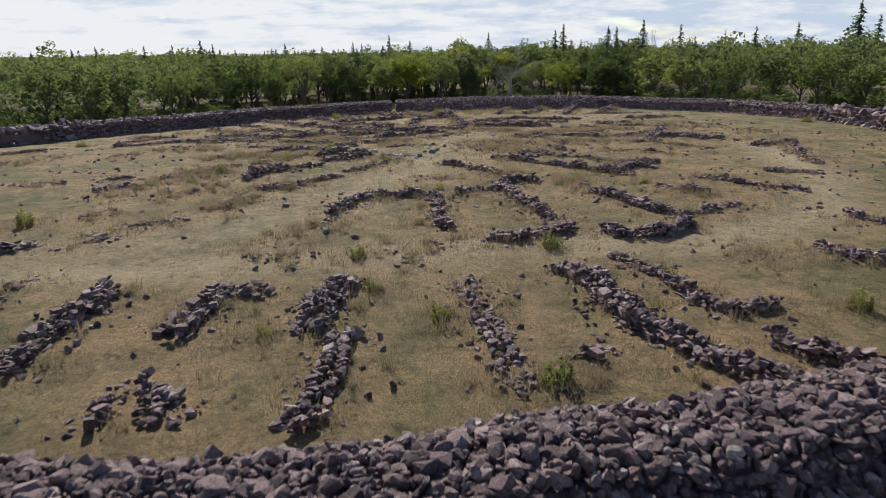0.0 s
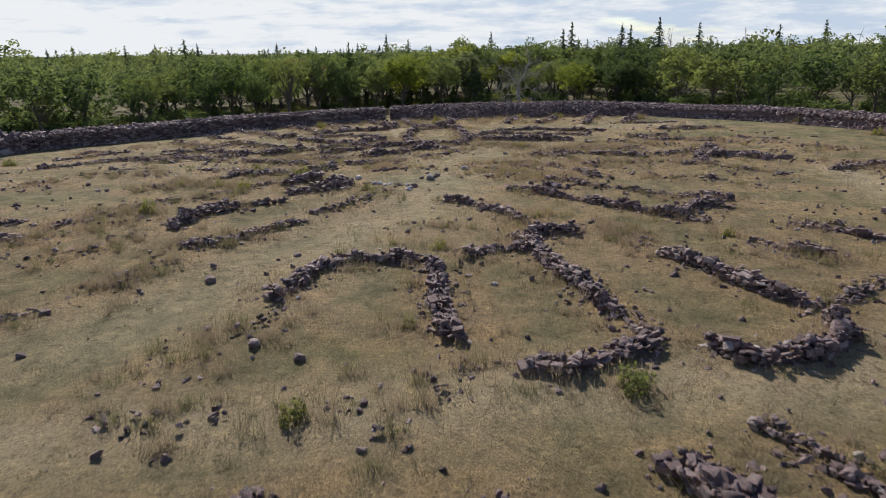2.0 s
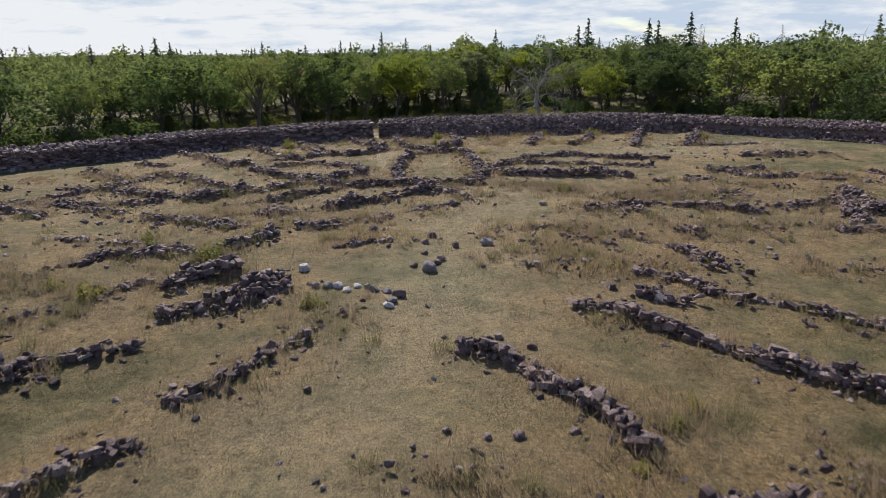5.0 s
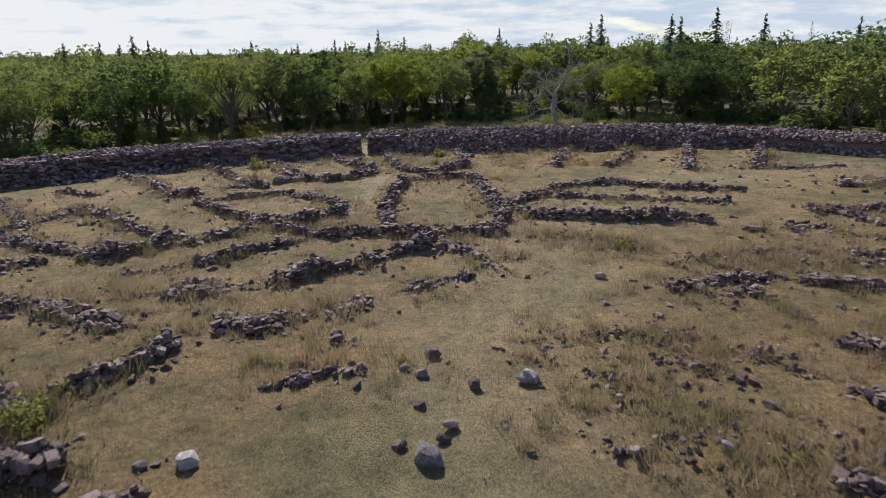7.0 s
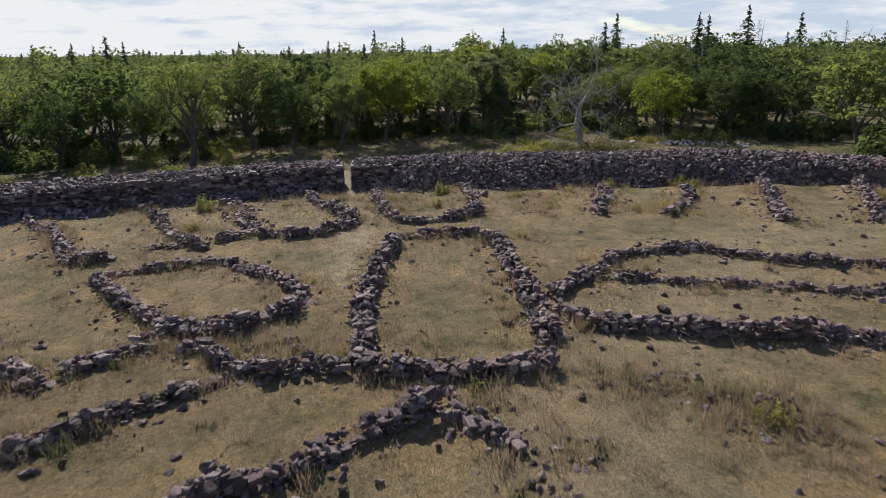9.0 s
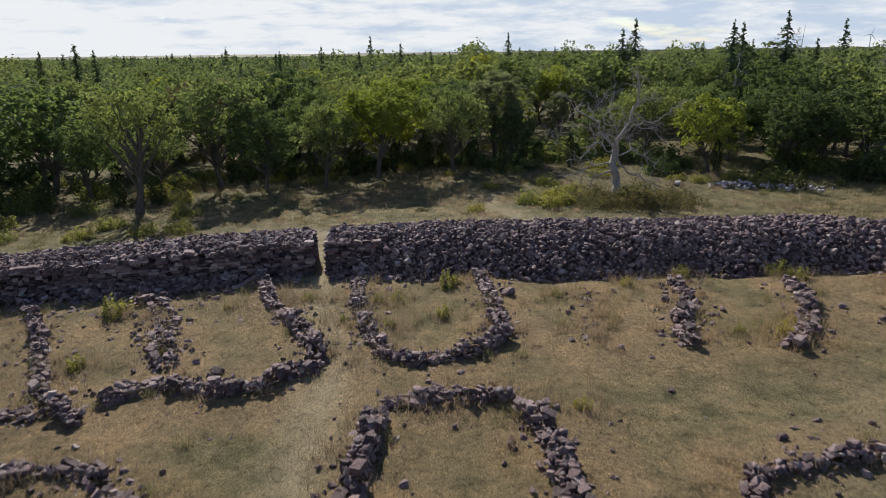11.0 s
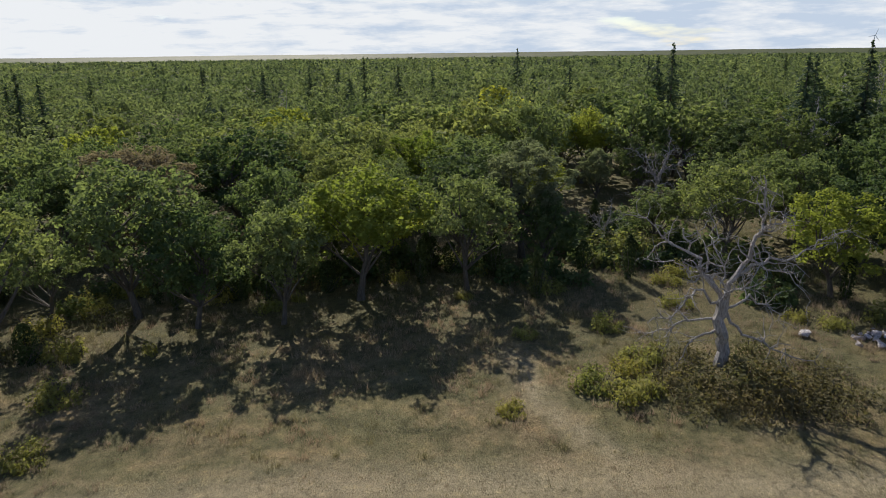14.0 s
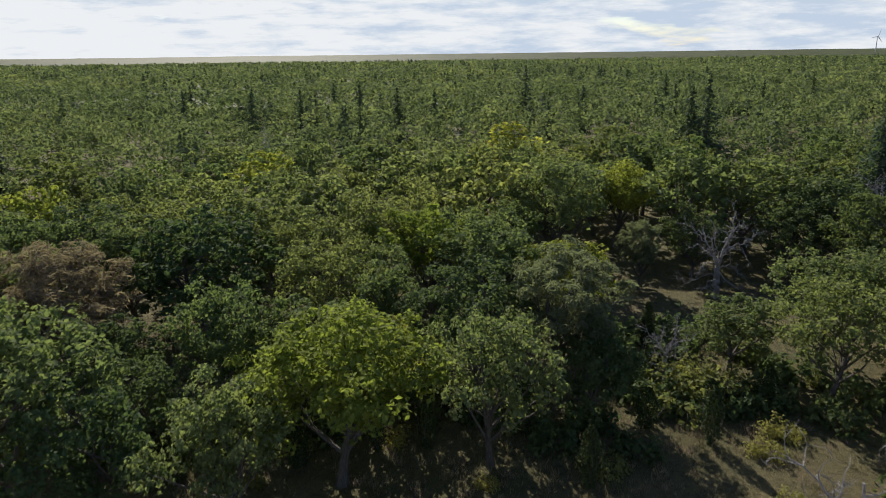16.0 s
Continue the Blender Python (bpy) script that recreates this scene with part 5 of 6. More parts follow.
def far_woods():
    """The forest beyond, too many trees to count, out to the horizon."""
    rnd = random.Random(77)
    verts, faces, dv, df = [], [], [], []
    for cx, cy, h in OUT:
        h *= rnd.uniform(0.84, 1.16)
        if cy > 240 and rnd.random() < 0.05 + 0.3 * max(0, noise.noise((cx * 0.015, cy * 0.015, 50))):
            far_spruce(dv, df, cx, cy, rnd.uniform(11, 16), 70, 1.25, rnd)
            continue
        n = 26 if cy < 320 else 15
        lobes = [(0, 0, -1.5, rnd.uniform(1.6, 2.2))]
        for k in range(6):
            a, r = k * 1.05 + rnd.uniform(-0.4, 0.4), rnd.uniform(1.8, 3.8)
            lobes.append((math.cos(a) * r, math.sin(a) * r, -1.7 - 0.27 * r * r * rnd.uniform(0.6, 1.2), rnd.uniform(1.2, 1.9)))
        for k in range(3):
            a = k * 2.1 + rnd.random()
            lobes.append((math.cos(a) * 3.0, math.sin(a) * 3.0, -6.0, 2.3))
        for lx, ly, lz, lr in lobes:
            c = Vector((cx + lx, cy + ly, lie(cx, cy) + h + lz))
            for k in range(n if lz > -5.9 else n // 2):
                d = Vector((rnd.gauss(0, 1), rnd.gauss(-0.2, 1), rnd.gauss(0.5, 0.8))).normalized()
                q = c + Vector((d.x * lr, d.y * lr, d.z * lr * 0.75)) * rnd.uniform(0.7, 1.1)
                spray(verts, faces, q, (d + Vector((rnd.gauss(0, 0.5), rnd.gauss(0, 0.5), rnd.gauss(0.2, 0.4)))).normalized(), 0.66 if n == 26 else 0.9, rnd)
    y = 100 + 41 * cell
    while y < 1900:
        step = 7.0 * (1 + (y - 430) / 620)
        x = -(30 + 0.60 * y) - rnd.random() * step
        while x < 30 + 0.60 * y:
            cx, cy = x + rnd.uniform(-0.5, 0.5) * step, y + rnd.uniform(-0.6, 0.6) * step
            if rnd.random() < 0.07 + 0.16 * smooth(520, 1000, cy) + 0.34 * noise.noise((cx * 0.006, cy * 0.006, 50)):
                far_spruce(dv, df, cx, cy, rnd.uniform(11, 17), 40 if y < 800 else 20, 1.7 * (1 + (y - 430) / 900), rnd)
            else:
                h = rnd.uniform(8.6, 13.2) + 3.0 * noise.noise((cx * 0.012, cy * 0.012, 51))
                for k in range(3 if y < 900 else 1):
                    w = step * (rnd.uniform(0.30, 0.46) if y < 900 else 0.56)
                    c = Vector((cx + (rnd.uniform(-0.35, 0.35) * step if k else 0), cy + (rnd.uniform(-0.35, 0.35) * step if k else 0), h - 3.2 - rnd.uniform(0, 1.2) * (k > 0)))
                    for _ in range(13 if y < 640 else 8 if y < 900 else 12):
                        d = Vector((rnd.gauss(0, 1), rnd.gauss(-0.3, 1), abs(rnd.gauss(0.5, 0.8)))).normalized()
                        q = c + Vector((d.x * w * 1.05, d.y * w * 1.05, d.z * 3.0 - 0.6))
                        spray(verts, faces, q, (d + Vector((rnd.gauss(0, 0.5), rnd.gauss(0, 0.5), rnd.gauss(0.2, 0.4)))).normalized(), 1.15 * (1 + (y - 430) / 500), rnd)
            x += step
        y += step
    tagged(link_mesh("far_woods", verts, faces, LEAF_FAR), "far closed green oak forest canopy", "forest", kind="stuff")
    tagged(link_mesh("far_spruces", dv, df, NEEDLE), "far dark spruces among the oak forest", "forest", kind="stuff")
    # far canopy sheet; its dark colour also paints shade in gaps between crowns
    verts, faces = [], []
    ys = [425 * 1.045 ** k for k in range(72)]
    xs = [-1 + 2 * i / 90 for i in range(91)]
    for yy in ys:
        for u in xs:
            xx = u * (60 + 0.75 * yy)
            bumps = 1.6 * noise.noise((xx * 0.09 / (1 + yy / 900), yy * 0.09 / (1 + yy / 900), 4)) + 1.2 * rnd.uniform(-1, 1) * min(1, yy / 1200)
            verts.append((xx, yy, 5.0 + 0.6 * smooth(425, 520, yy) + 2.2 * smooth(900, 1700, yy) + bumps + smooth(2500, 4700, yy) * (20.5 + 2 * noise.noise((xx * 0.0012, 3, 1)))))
    for j in range(len(ys) - 1):
        for i in range(90):
            k = j * 91 + i
            faces.append((k, k + 1, k + 92, k + 91))
    tagged(link_mesh("distant_canopy", verts, faces, JUNIPER), "distant forest canopy to the horizon, coloured dark for shaded gaps", "forest", kind="stuff")


far_woods()

# ---- foundations of the houses ----
pile = random.Random(23)
for line, width, height, share in WALL_LINES:
    build_foundation(line, width, height, share, pile)

# ---- shrubs, bushes and the dead oak ----
low = random.Random(31)
SHRUBS = ((3.6, 20.7, 1.5), (-0.2, 26.8, 1.1), (-27.7, 44.5, 1.6), (-4.7, 35.6, 1.2), (5.9, 37.4, 1.3), (-18.3, 83.6, 1.0), (-16.3, 72.6, 1.3), (-13.0, 80.0, 1.2), (-6.2, 71.1, 1.0), (-17.2, 81.3, 1.1), (8.6, 96.8, 1.2), (-18.4, 99.4, 1.2), (-0.2, 99.0, 0.9), (-20.2, 132.2, 1.7), (18.4, 135.7, 1.3), (-6.7, 102.9, 0.6), (-2.0, 103.5, 0.5))
SHRUBS_INNER = ((-7.0, 25.0, 0.9), (-3.4, 30.5, 0.9), (-1.7, 42.9, 0.8), (31.9, 136.0, 1.1), (54.2, 124.0, 1.2), (53.0, 103.0, 1.3), (-51.0, 98.0, 1.3), (17.4, 27.6, 1.3), (-18.8, 125.0, 1.2), (-0.5, 54.0, 1.0), (-3.1, 55.1, 0.6), (-20.7, 64.1, 1.6), (4.3, 58.8, 0.7), (6.8, 62.2, 0.7), (-18.8, 74.2, 1.0), (-22.2, 74.4, 1.0), (16.3, 56.2, 0.9), (29.6, 135.4, 1.0), (36.2, 133.0, 1.0), (-2.4, 82.5, 0.7), (7.7, 76.1, 0.8), (-1.8, 130.0, 1.0), (-4.5, 128.7, 0.8), (14.3, 126.0, 1.2), (3.6, 119.7, 0.8), (-8.1, 111.8, 0.6), (-9.6, 133.4, 0.8), (4.6, 132.5, 0.8))
SHRUBS_BY_WALL = SHRUBS_INNER + ((4.5, 105.4, 0.6), (-9.9, 134.0, 0.6), (-1.4, 134.9, 1.4), (-5.5, 132.4, 0.8), (12.5, 135.3, 1.2), (19.1, 134.6, 1.2), (-7.0, 129.6, 0.8), (8.9, 134.2, 0.9), (15.4, 127.4, 0.9), (12.5, 126.7, 0.8), (-14.1, 132.6, 0.6), (-4.4, 132.9, 0.9), (5.7, 60.9, 0.8), (50.4, 117.7, 1.3), (30.5, 128.0, 1.2), (-12.9, 78.5, 1.5))
for x, y, h in SHRUBS + SHRUBS_BY_WALL:
    plant(low.choice(("shrub0", "shrub1", "shrub0", "shrub1")), x, y, h * 1.25, low)
BUSHES = ((-33.1, 158.4, 2), (-28.1, 155.4, 1.8), (-25.1, 156.0, 1.8), (-27.3, 163.0, 2.2), (-38.4, 165.7, 2.4), (-33.5, 154.3, 1.8), (-34.5, 174.5, 2.4), (6.9, 162.2, 2.0), (9.0, 163.8, 1.8), (9.8, 160.8, 1.6), (11.9, 159.2, 1.6), (14.0, 158.8, 1.6), (16.4, 158.6, 1.8), (18.3, 158.2, 1.6), (11.7, 162.6, 1.6), (17.5, 162.1, 1.8), (19.5, 160.4, 1.8), (1.5, 159.0, 1.2), (3.3, 170.3, 1.3))
BUSHES_OAK = ((10.5, 165, 2.2), (13, 161, 2.2), (15.2, 161.5, 2.4), (17.8, 160.4, 2.3), (20.8, 159, 2.0), (8.2, 160.2, 2.2), (13.2, 165.8, 2.0), (18.2, 165.5, 2.0), (21, 163, 1.8))
BUSHES_DEEP = ((-34.6, 181.3, 2.4), (-21.8, 180.9, 2), (-13.1, 183.7, 1.8), (9.7, 171.7, 1.8), (40.8, 183.5, 2), (-44, 160, 2.2), (-52, 155, 2.2), (-48, 152, 1.8), (-41, 154, 2), (-60, 148, 2.2), (-30.5, 170, 2.2), (-7, 184, 1.8), (24, 172, 1.4), (16, 176, 1.8), (12, 188, 2.4), (16, 192, 2.4), (19, 184, 2.0))
for i, (x, y, h) in enumerate(BUSHES + BUSHES_OAK + BUSHES_DEEP):
    plant("bush1" if 10.6 < x < 22 and y < 167 else "bush0", x, y, h, low)
for _ in range(110):
    x, y = low.uniform(-60, 60), low.uniform(150, 205)
    d = math.hypot(x - CX, y - CY)
    if d < 93 or (d < 99 and abs(x) < 24) or low.random() < 0.3:
        continue
    key = low.choice(("bush0", "bush1", "shrub0", "juniper1", "bush0", "shrub1"))
    plant(key, x, y, low.uniform(0.8, 2.4) if key != "juniper1" else low.uniform(1.8, 3.6), low)


def dead_oak(x, y, height, seed, reach=1.0):
    """A bleached leafless oak: a stout trunk, two leaders and crooked spreading limbs."""
    rnd = random.Random(seed)
    base = new("dead_oak")
    base.location = (x, y, lie(x, y))
    k0 = height / 12.4

    def crooked(points, depth):
        """A wandering path through points in the plane of the main fork, swung in depth."""
        path = []
        for i, ((xa, za), (xb, zb)) in enumerate(zip(points, points[1:])):
            for s in range(3):
                f = s / 3
                w = 0.0 if i == 0 and s == 0 else 0.13
                t = (i + f) / (len(points) - 1)
                path.append(Vector((xa + (xb - xa) * f + rnd.gauss(0, w), depth * t + rnd.gauss(0, w), za + (zb - za) * f + rnd.gauss(0, w))))
        path.append(Vector((points[-1][0], depth, points[-1][1])))
        return [Vector((q.x * reach, q.y * reach, q.z)) * k0 for q in path]

    def limb(name, path, r0, r1, twigs):
        verts, faces = [], []
        n0 = len(path) - 1
        radii = [(r0 + (r1 - r0) * (i / n0) ** 0.6) * k0 * 0.68 * rnd.uniform(0.88, 1.12) for i in range(n0 + 1)]
        tube(verts, faces, path, radii, 7)
        for _ in range(int(1.4 * twigs)):
            i = rnd.randrange(max(1, n0 // 4), n0 + 1)
            along = (path[min(i + 1, n0)] - path[i - 1]).normalized()
            d = along * 0.7 + Vector((rnd.gauss(0, 0.9), rnd.gauss(0, 0.9), rnd.gauss(0.15, 0.7)))
            n = 5
            r = min(radii[i] * 0.55, 0.055 * k0) + 0.008
            side = bent(path[i], d, height * rnd.uniform(0.07, 0.19) * reach, n, rnd, 0.42)
            first = len(verts)
            tube(verts, faces, side, [r * (1 - 0.8 * k / n) for k in range(n + 1)], 5)
            faces.append((first, first + 1, 7 * i))
            for _ in range(2):
                j = rnd.randrange(1, n)
                fine = bent(side[j], Vector((rnd.gauss(0, 1), rnd.gauss(0, 1), rnd.gauss(0.1, 0.8))), height * rnd.uniform(0.03, 0.09), 3, rnd, 0.35)
                start = len(verts)
                tube(verts, faces, fine, [r * 0.5, r * 0.4, r * 0.28, 0.006], 4)
                faces.append((start, start + 1, first + 5 * j))
        ob = new(name, mesh_of(name, verts, faces, DEADWOOD))
        ob.parent = base

    limb("trunk", crooked(((0, -0.3), (0.06, 1.6), (-0.12, 3.2), (-0.02, 4.7)), 0.0), 0.62, 0.50, 0)
    limb("branch", crooked(((-0.05, 4.3), (-1.3, 6.3), (-2.3, 7.7), (-2.8, 9.0)), 0.5), 0.33, 0.08, 9)
    limb("branch", crooked(((-2.1, 7.4), (-3.8, 8.3), (-4.5, 9.4), (-5.9, 9.8)), 1.0), 0.14, 0.03, 8)
    limb("branch", crooked(((0.0, 4.4), (0.55, 6.2), (1.3, 8.0), (1.7, 9.6), (1.8, 11.2), (1.4, 12.4)), -0.4), 0.38, 0.05, 14)
    limb("branch", crooked(((0.6, 6.0), (2.0, 7.1), (3.6, 7.4), (4.7, 7.9), (5.2, 8.8), (6.5, 9.2)), -1.2), 0.20, 0.03, 12)
    limb("branch", crooked(((1.1, 7.2), (2.3, 6.6), (3.1, 6.7), (4.4, 5.0)), -1.8), 0.15, 0.03, 7)
    limb("branch", crooked(((1.4, 8.5), (2.6, 9.3), (3.6, 9.4), (4.5, 9.0)), 0.8), 0.14, 0.03, 7)
    limb("branch", crooked(((-0.1, 3.6), (-1.5, 5.0), (-2.6, 4.9), (-3.6, 3.8), (-5.2, 3.5)), -1.4), 0.20, 0.03, 10)
    limb("branch", crooked(((-0.1, 2.6), (-1.6, 2.1), (-2.4, 1.6), (-3.0, 0.3)), -1.0), 0.15, 0.03, 6)
    limb("branch", crooked(((0.0, 3.2), (-1.8, 3.0), (-3.2, 2.2), (-4.6, 1.8), (-5.9, 2.2)), 1.4), 0.16, 0.02, 10)
    limb("branch", crooked(((0.2, 3.6), (1.4, 2.3), (3.0, 1.5), (4.6, 0.8), (6.4, 0.4)), -1.6), 0.18, 0.03, 10)
    limb("branch", crooked(((0.1, 3.9), (2.0, 4.4), (3.6, 3.4), (5.4, 2.0)), 1.8), 0.16, 0.03, 10)
    limb("branch", crooked(((-0.8, 5.6), (-1.9, 6.0), (-3.1, 6.9), (-4.3, 6.6)), 1.6), 0.14, 0.03, 8)
    limb("branch", crooked(((0.1, 4.6), (0.3, 5.8), (-0.3, 7.2), (0.2, 8.4)), 3.2), 0.17, 0.03, 8)
    limb("branch", crooked(((0.0, 4.4), (-0.4, 5.4), (0.4, 6.6), (0.0, 7.6)), -3.4), 0.17, 0.03, 8)
    limb("branch", crooked(((-1.3, 6.3), (-1.1, 7.6), (-0.6, 8.8), (-0.9, 10.0)), 1.2), 0.13, 0.03, 7)
    return tagged(base, "dead bleached oak with crooked bare branches on the grass", "dead tree", "dead trees")


dead_oak(15.4, 164.6, 12.6, 3)
dead_oak(14.0, 192.5, 5.5, 9, 0.8)
dead_oak(50, 224, 13, 12, 0.6)
dead_oak(25, 211, 10.0, 15, 0.8)


def dead_spruce(x, y, height, seed):
    rnd = random.Random(seed)
    base = new("dead_spruce")
    base.location = (x, y, lie(x, y))
    v, f = [], []
    tube(v, f, bent(Vector((0, 0, -0.3)), Vector((0, 0, 1)), height, 6, rnd, 0.02), [0.22, 0.19, 0.16, 0.12, 0.09, 0.06, 0.02], 7)
    part = new("trunk", mesh_of("trunk", v, f, DEADWOOD))
    part.parent = base
    v, f = [], []
    z = height * 0.18
    while z < height * 0.97:
        a, reach = rnd.uniform(0, 6.28), (0.22 * (height - z) + 0.3) * rnd.uniform(0.6, 1.2)
        arm = bent(Vector((0, 0, z)), Vector((math.cos(a), math.sin(a), 0.05)), reach, 3, rnd, 0.12, -0.10)
        tube(v, f, arm, [0.05, 0.035, 0.025, 0.01], 3)
        for q in arm[1:]:
            tube(v, f, bent(q, Vector((rnd.gauss(0, 1), rnd.gauss(0, 1), -0.5)), 0.5, 2, rnd, 0.2), [0.02, 0.016, 0.008], 3)
        z += rnd.uniform(0.08, 0.22)
    part = new("branches", mesh_of("branches", v, f, DEADWOOD))
    part.parent = base
    tagged(part, kind="stuff")
    tagged(base, "dead grey spruce with bare drooping twigs", "dead tree", "dead trees")


dead_spruce(77.5, 265, 15.5, 21)
dead_spruce(104, 268, 19.0, 22)
dead_spruce(69, 240, 18.5, 23)
dead_spruce(-34, 262, 15.5, 24)


# ---- loose boulders, the pale stone heap, the wind turbine ----


def boulder(x, y, size, pale=False):
    me = low.choice(ROUND)
    if pale:
        me = me.copy()
        me.materials.clear()
        me.materials.append(STONE_PALE)
    ob = new("boulder", me)
    size *= 1.0 if pale else 0.8
    s = (size * low.uniform(0.9, 1.3), size * low.uniform(0.8, 1.1), size * low.uniform(0.8, 1.1))
    ob.matrix_basis = Matrix.LocRotScale((x, y, lie(x, y) + rough(x, y) + 0.24 * wall_near(x, y) + size * 0.18), Euler((low.gauss(0, 0.2), low.gauss(0, 0.2), low.uniform(0, 6))), s)
    tagged(ob, "pale rounded boulder lying in short grass" if pale else "grey-purple boulder lying in short grass", "boulder", "loose boulders")


for x, y, s in ((-8.7, 76.3, 0.55), (-7.6, 76.4, 0.7), (-6.5, 73.7, 0.45), (-6.0, 73.7, 0.5), (-5.5, 73.7, 0.65), (-5.0, 73.1, 0.6), (-4.6, 73.7, 0.5), (-4.1, 73.5, 0.5), (-3.8, 73.1, 0.5), (-3.2, 73.0, 0.6), (-2.9, 71.7, 0.55), (-3.0, 71.0, 0.55), (1.7, 81.0, 0.8), (-1.4, 76.7, 0.8), (2.1, 47.8, 0.4)):
    boulder(x, y, s, True)
for x, y, s in ((-8.4, 76.4, 0.35), (-2.6, 72.4, 0.9), (-6.7, 80.7, 0.5), (-5.5, 81.2, 0.6), (-4.8, 81.7, 0.6), (-3.7, 81.9, 0.5), (-3.7, 80.6, 0.45), (-2.3, 81.9, 0.5), (-1.7, 81.5, 0.7), (-1.4, 83.2, 0.85), (-5.0, 84.9, 0.6), (0.0, 80.7, 0.7), (-1.7, 79.5, 0.5), (-0.8, 78.2, 0.7), (-2.2, 77.4, 0.6), (-1.0, 77.6, 0.5), (6.4, 91.9, 0.6), (5.9, 88.4, 0.4), (-4.9, 84.4, 0.8), (-5.4, 40.0, 0.6), (-7.3, 41.1, 0.7), (-11.5, 49.0, 0.7)):
    boulder(x, y, s)
for x, y, s in ((-8.1, 53.1, 0.6), (-2.4, 57.4, 0.5), (1.4, 60.6, 0.5), (-11.9, 123.9, 0.8), (-2.6, 120.4, 0.9), (8.3, 106.6, 0.9), (-9.1, 95.8, 0.5), (1.9, 132.7, 1.0), (1.6, 133.2, 0.6), (10.3, 131.2, 0.7), (6.8, 73.0, 0.8), (-3.3, 26.0, 0.3), (7.4, 121.0, 0.35), (11.0, 117.0, 0.4), (-6.0, 116.0, 0.35)):
    boulder(x, y, s)


def stone_heap(x, y):
    base = new("stone_heap")
    base.location = (x, y, lie(x, y))
    rnd = random.Random(8)
    pale = [m.copy() for m in STONES[:6]]
    for m in pale:
        m.materials.clear()
        m.materials.append(STONE_PALE)
    for _ in range(130):
        u, w = rnd.gauss(0, 2.8), rnd.gauss(0, 0.9)
        ob = new("stone", rnd.choice(pale))
        ob.parent = base
        ob.matrix_basis = turned(u, w - 0.28 * u, 0.12 + rnd.random() * 0.5 * max(0, 1 - abs(u) / 5 - abs(w) / 2.5), rnd.uniform(0.3, 0.75), rnd, 25)
    tagged(base, "long heap of pale grey field stones in grass", "stone heap")


stone_heap(31.5, 166.6)


def turbine(x, y, hub):
    base = new("wind_turbine")
    base.location = (x, y, 0)
    v, f = [], []
    tube(v, f, [Vector((0, 0, 0)), Vector((0, 0, hub * 0.5)), Vector((0, 0, hub))], [2.2, 1.8, 1.3], 12)
    part = new("tower", mesh_of("tower", v, f, METAL_WHITE))
    part.parent = base
    v, f = [], []
    tube(v, f, [Vector((0, -4, hub + 0.6)), Vector((0, 0, hub + 0.8)), Vector((0, 5, hub + 0.6))], [1.2, 1.9, 1.2], 8)
    part = new("nacelle", mesh_of("nacelle", v, f, METAL_WHITE))
    part.parent = base
    for k in range(3):
        a = radians(70 + 120 * k)
        d = Vector((math.cos(a), 0, math.sin(a)))
        v, f = [], []
        tube(v, f, [Vector((0, -4.4, hub + 0.6)) + d * s for s in (0.5, 6, 18, 31)], [0.9, 1.5, 1.0, 0.25], 6)
        part = new("blade", mesh_of("blade", v, f, METAL_WHITE))
        part.parent = base
    tagged(base, "far white wind turbine above the forest horizon", "wind turbine")


turbine(1790, 3140, 74)


# ---- grass ----


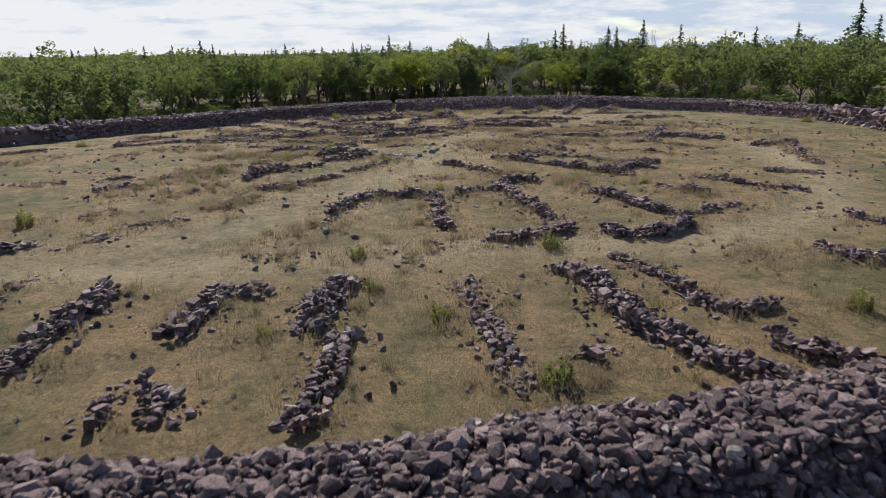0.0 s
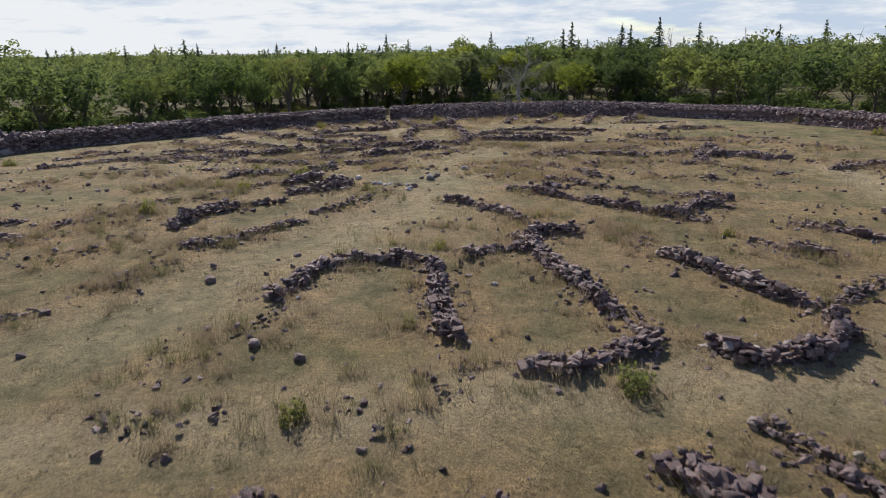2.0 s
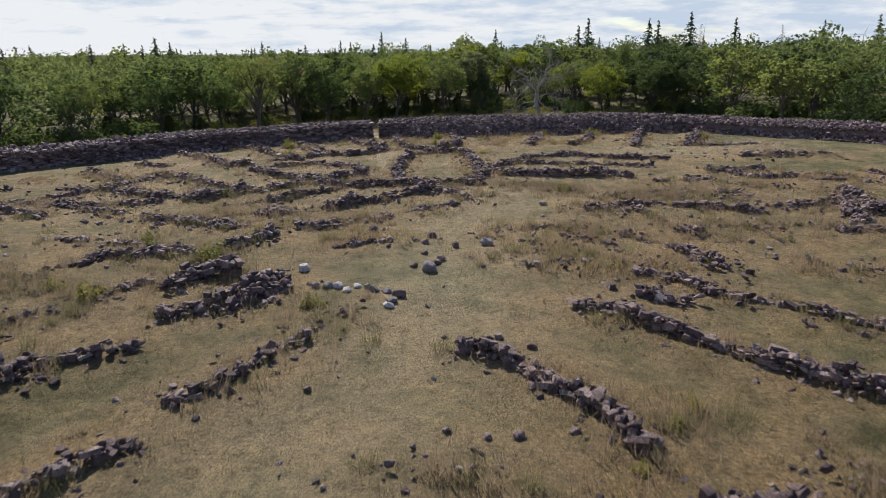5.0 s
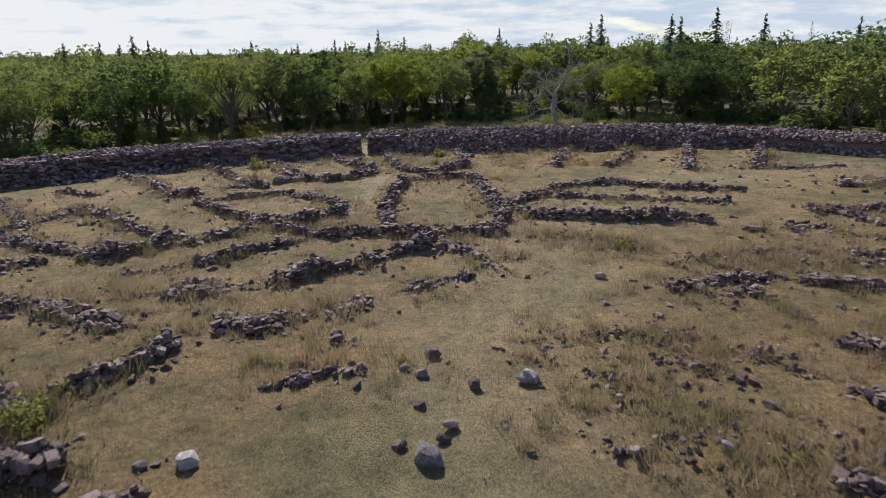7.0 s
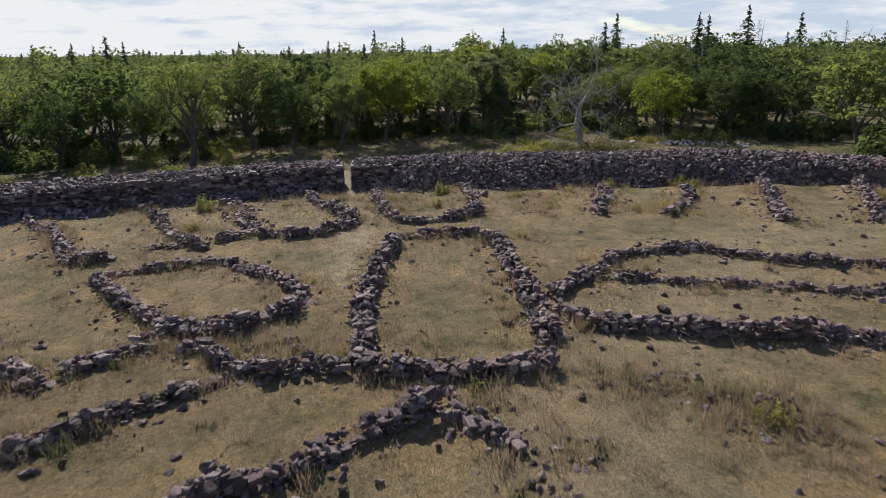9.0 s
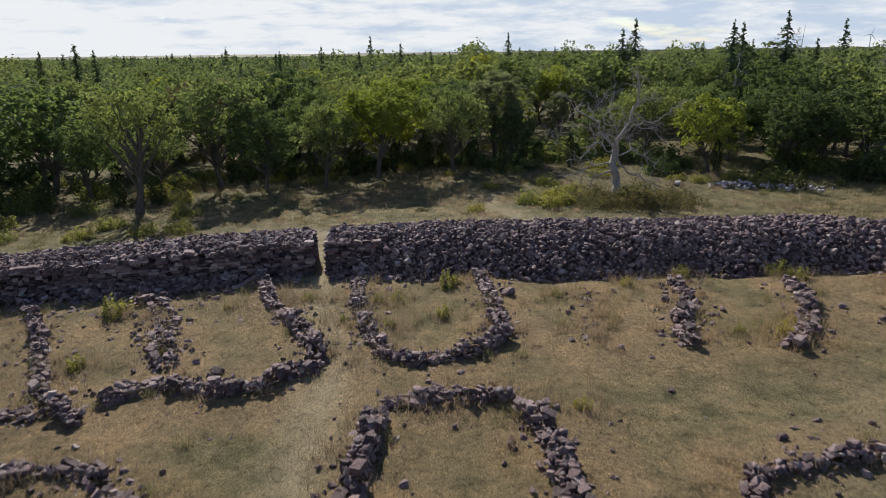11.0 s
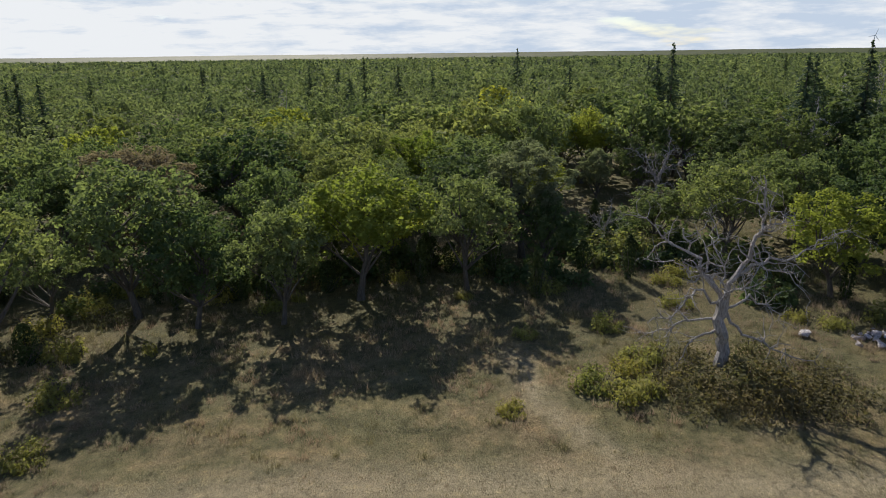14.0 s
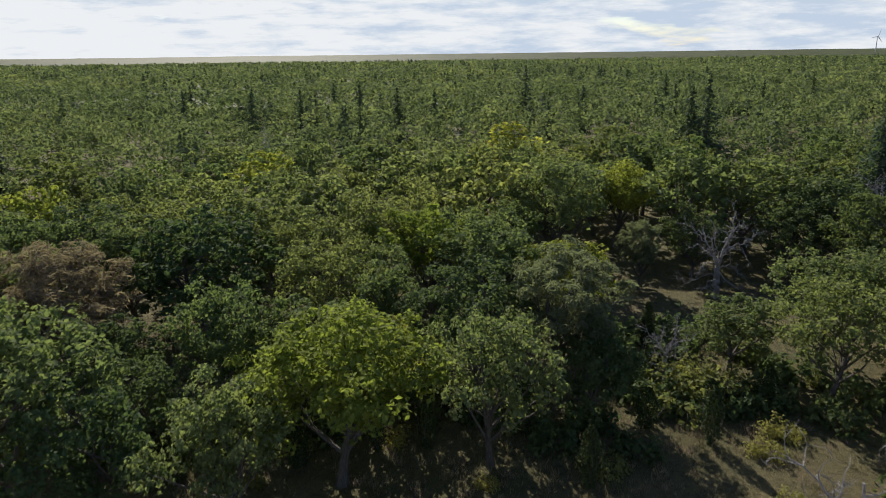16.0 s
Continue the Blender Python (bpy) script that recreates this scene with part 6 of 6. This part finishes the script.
def grass():
    """Tufts of long dry grass along the walls, shorter green ones between."""
    rnd = random.Random(41)
    tufts = {"dry": [], "green": []}

    def tuft(kind, x, y, h):
        z = lie(x, y) + rough(x, y) + 0.24 * wall_near(x, y) - 0.03
        tufts[kind].append((x, y, z, h))

    for l, w, _, share in WALL_LINES:
        for (x0, y0), (x1, y1) in zip(l, l[1:]):
            length = math.hypot(x1 - x0, y1 - y0)
            for _ in range(int(length * (34 if abs(x0) < 24 else 11))):
                s = rnd.random()
                x, y = x0 + (x1 - x0) * s + rnd.gauss(0, 0.8 + 0.4 * w), y0 + (y1 - y0) * s + rnd.gauss(0, 0.8 + 0.4 * w)
                n = noise.noise((x * 0.22, y * 0.22, 12))
                if n < rnd.uniform(-0.5, 0.3):
                    continue
                tuft("dry" if rnd.random() < 0.6 + 0.4 * n else "green", x, y, rnd.uniform(0.10, 0.34) * (1 + 1.0 * max(n, 0)))
    for l, w, _, share in WALL_LINES:
        for (x0, y0), (x1, y1) in zip(l, l[1:]):
            for _ in range(int(math.hypot(x1 - x0, y1 - y0) * (1.15 if share > 0.65 else 2.6))):
                s = rnd.random()
                x, y = x0 + (x1 - x0) * s + rnd.gauss(0, 1.1), y0 + (y1 - y0) * s + rnd.gauss(0, 1.1)
                kind = "dry" if rnd.random() < 0.7 else "green"
                for _ in range(9):
                    tuft(kind, x + rnd.gauss(0, 0.22), y + rnd.gauss(0, 0.22), rnd.uniform(0.3, 0.7))
    for x0, y0, h in SHRUBS + SHRUBS_BY_WALL:
        for _ in range(46):
            tuft("dry" if rnd.random() < 0.7 else "green", x0 + rnd.gauss(0, 1.0), y0 + rnd.gauss(0, 0.8), rnd.uniform(0.35, 0.9))
    for _ in range(44000):
        x, y = rnd.gauss(-1, 17), rnd.uniform(17, 196)
        d = math.hypot(x - CX, y - CY)
        if 58 < d < 68 or abs(x) > 50:
            continue
        n = noise.noise((x * 0.16, y * 0.16, 12)) + 0.5 * noise.noise((x * 0.6, y * 0.6, 2))
        if n < rnd.uniform(-0.45, 0.6):
            continue
        tuft("dry" if rnd.random() < 0.42 + 0.4 * n else "green", x, y, rnd.uniform(0.06, 0.22) * (1.6 if d > 80 else 1))
    for _ in range(1500):
        x, y = rnd.uniform(-42, 42), rnd.uniform(142, 186)
        d = math.hypot(x - CX, y - CY)
        if d < 69 or noise.noise((x * 0.14, y * 0.14, 60)) < rnd.uniform(-0.5, 0.35) or min(from_line(x, y, l) for l in TRACKS) < 1.8:
            continue
        kind = "dry" if noise.noise((x * 0.1, y * 0.1, 70)) > rnd.uniform(-0.35, 0.35) else "green"
        for _ in range(7):
            tuft(kind, x + rnd.gauss(0, 0.25), y + rnd.gauss(0, 0.25), rnd.uniform(0.2, 0.5))
    for _ in range(2600):
        x, y = rnd.uniform(-46, 46), rnd.uniform(156, 222)
        if math.hypot(x - CX, y - CY) < 84 or noise.noise((x * 0.12, y * 0.12, 61)) < rnd.uniform(-0.5, 0.3):
            continue
        kind = "dry" if noise.noise((x * 0.1, y * 0.1, 70)) > rnd.uniform(-0.3, 0.4) else "green"
        for _ in range(5):
            tuft(kind, x + rnd.gauss(0, 0.4), y + rnd.gauss(0, 0.4), rnd.uniform(0.3, 0.75))
    for kind, name, mat, label in (("dry", "dry_grass", STRAW, "straw-coloured dry grass tufts"), ("green", "green_grass", GREEN_GRASS, "short olive-green grass tufts")):
        t = np.array(tufts[kind])
        g = np.random.default_rng(3)
        t = np.repeat(t, 8, axis=0)
        n = len(t)
        root = t[:, :3] + np.c_[g.normal(0, 0.13, (n, 2)), np.zeros(n)]
        a, w = g.uniform(0, 6.28, n), g.uniform(0.006, 0.014, n) * (1 + 0.5 * (t[:, 1] > 140))
        side = np.c_[np.cos(a) * w, np.sin(a) * w, np.zeros(n)]
        tip = root + np.c_[g.normal(0, 0.35, n) * t[:, 3], g.normal(0, 0.35, n) * t[:, 3], t[:, 3] * g.uniform(0.6, 1.25, n)]
        verts = np.stack([root - side, root + side, tip], axis=1).reshape(-1, 3)
        faces = np.arange(3 * n).reshape(-1, 3)
        tagged(link_mesh(name, verts, faces.tolist(), mat), label, "grass", kind="stuff")


grass()


def loose_stones():
    rnd = random.Random(43)
    heap = Heap()
    for _ in range(9000):
        x, y = rnd.uniform(-42, 40), rnd.uniform(18, 137)
        if rnd.random() > 0.03 + 0.4 * wall_near(x, y) + 0.9 * max(0, noise.noise((x * 0.16, y * 0.3, 30)) - 0.08) * (1 if abs(x) > 7 else 0.5):
            continue
        s = rnd.choice((0.07, 0.09, 0.12, 0.16, 0.22, 0.3))
        heap.add(rnd.choice(STONES), turned(x, y, lie(x, y) + rough(x, y) + 0.24 * wall_near(x, y) + s * 0.04, s, rnd))
    for _ in range(16000):
        x, y = rnd.uniform(-52, 56), rnd.uniform(34, 134)
        if rnd.random() > 0.42 * stony(x, y):
            continue
        s = rnd.choice((0.12, 0.15, 0.2, 0.26, 0.34, 0.42))
        heap.add(rnd.choice(STONES), turned(x, y, lie(x, y) + rough(x, y) + 0.24 * wall_near(x, y) + s * 0.12, s, rnd, 16))
    ob = heap.link("loose_stones", None, "small loose grey stones strewn in the grass")
    tagged(ob, category="stones")


loose_stones()
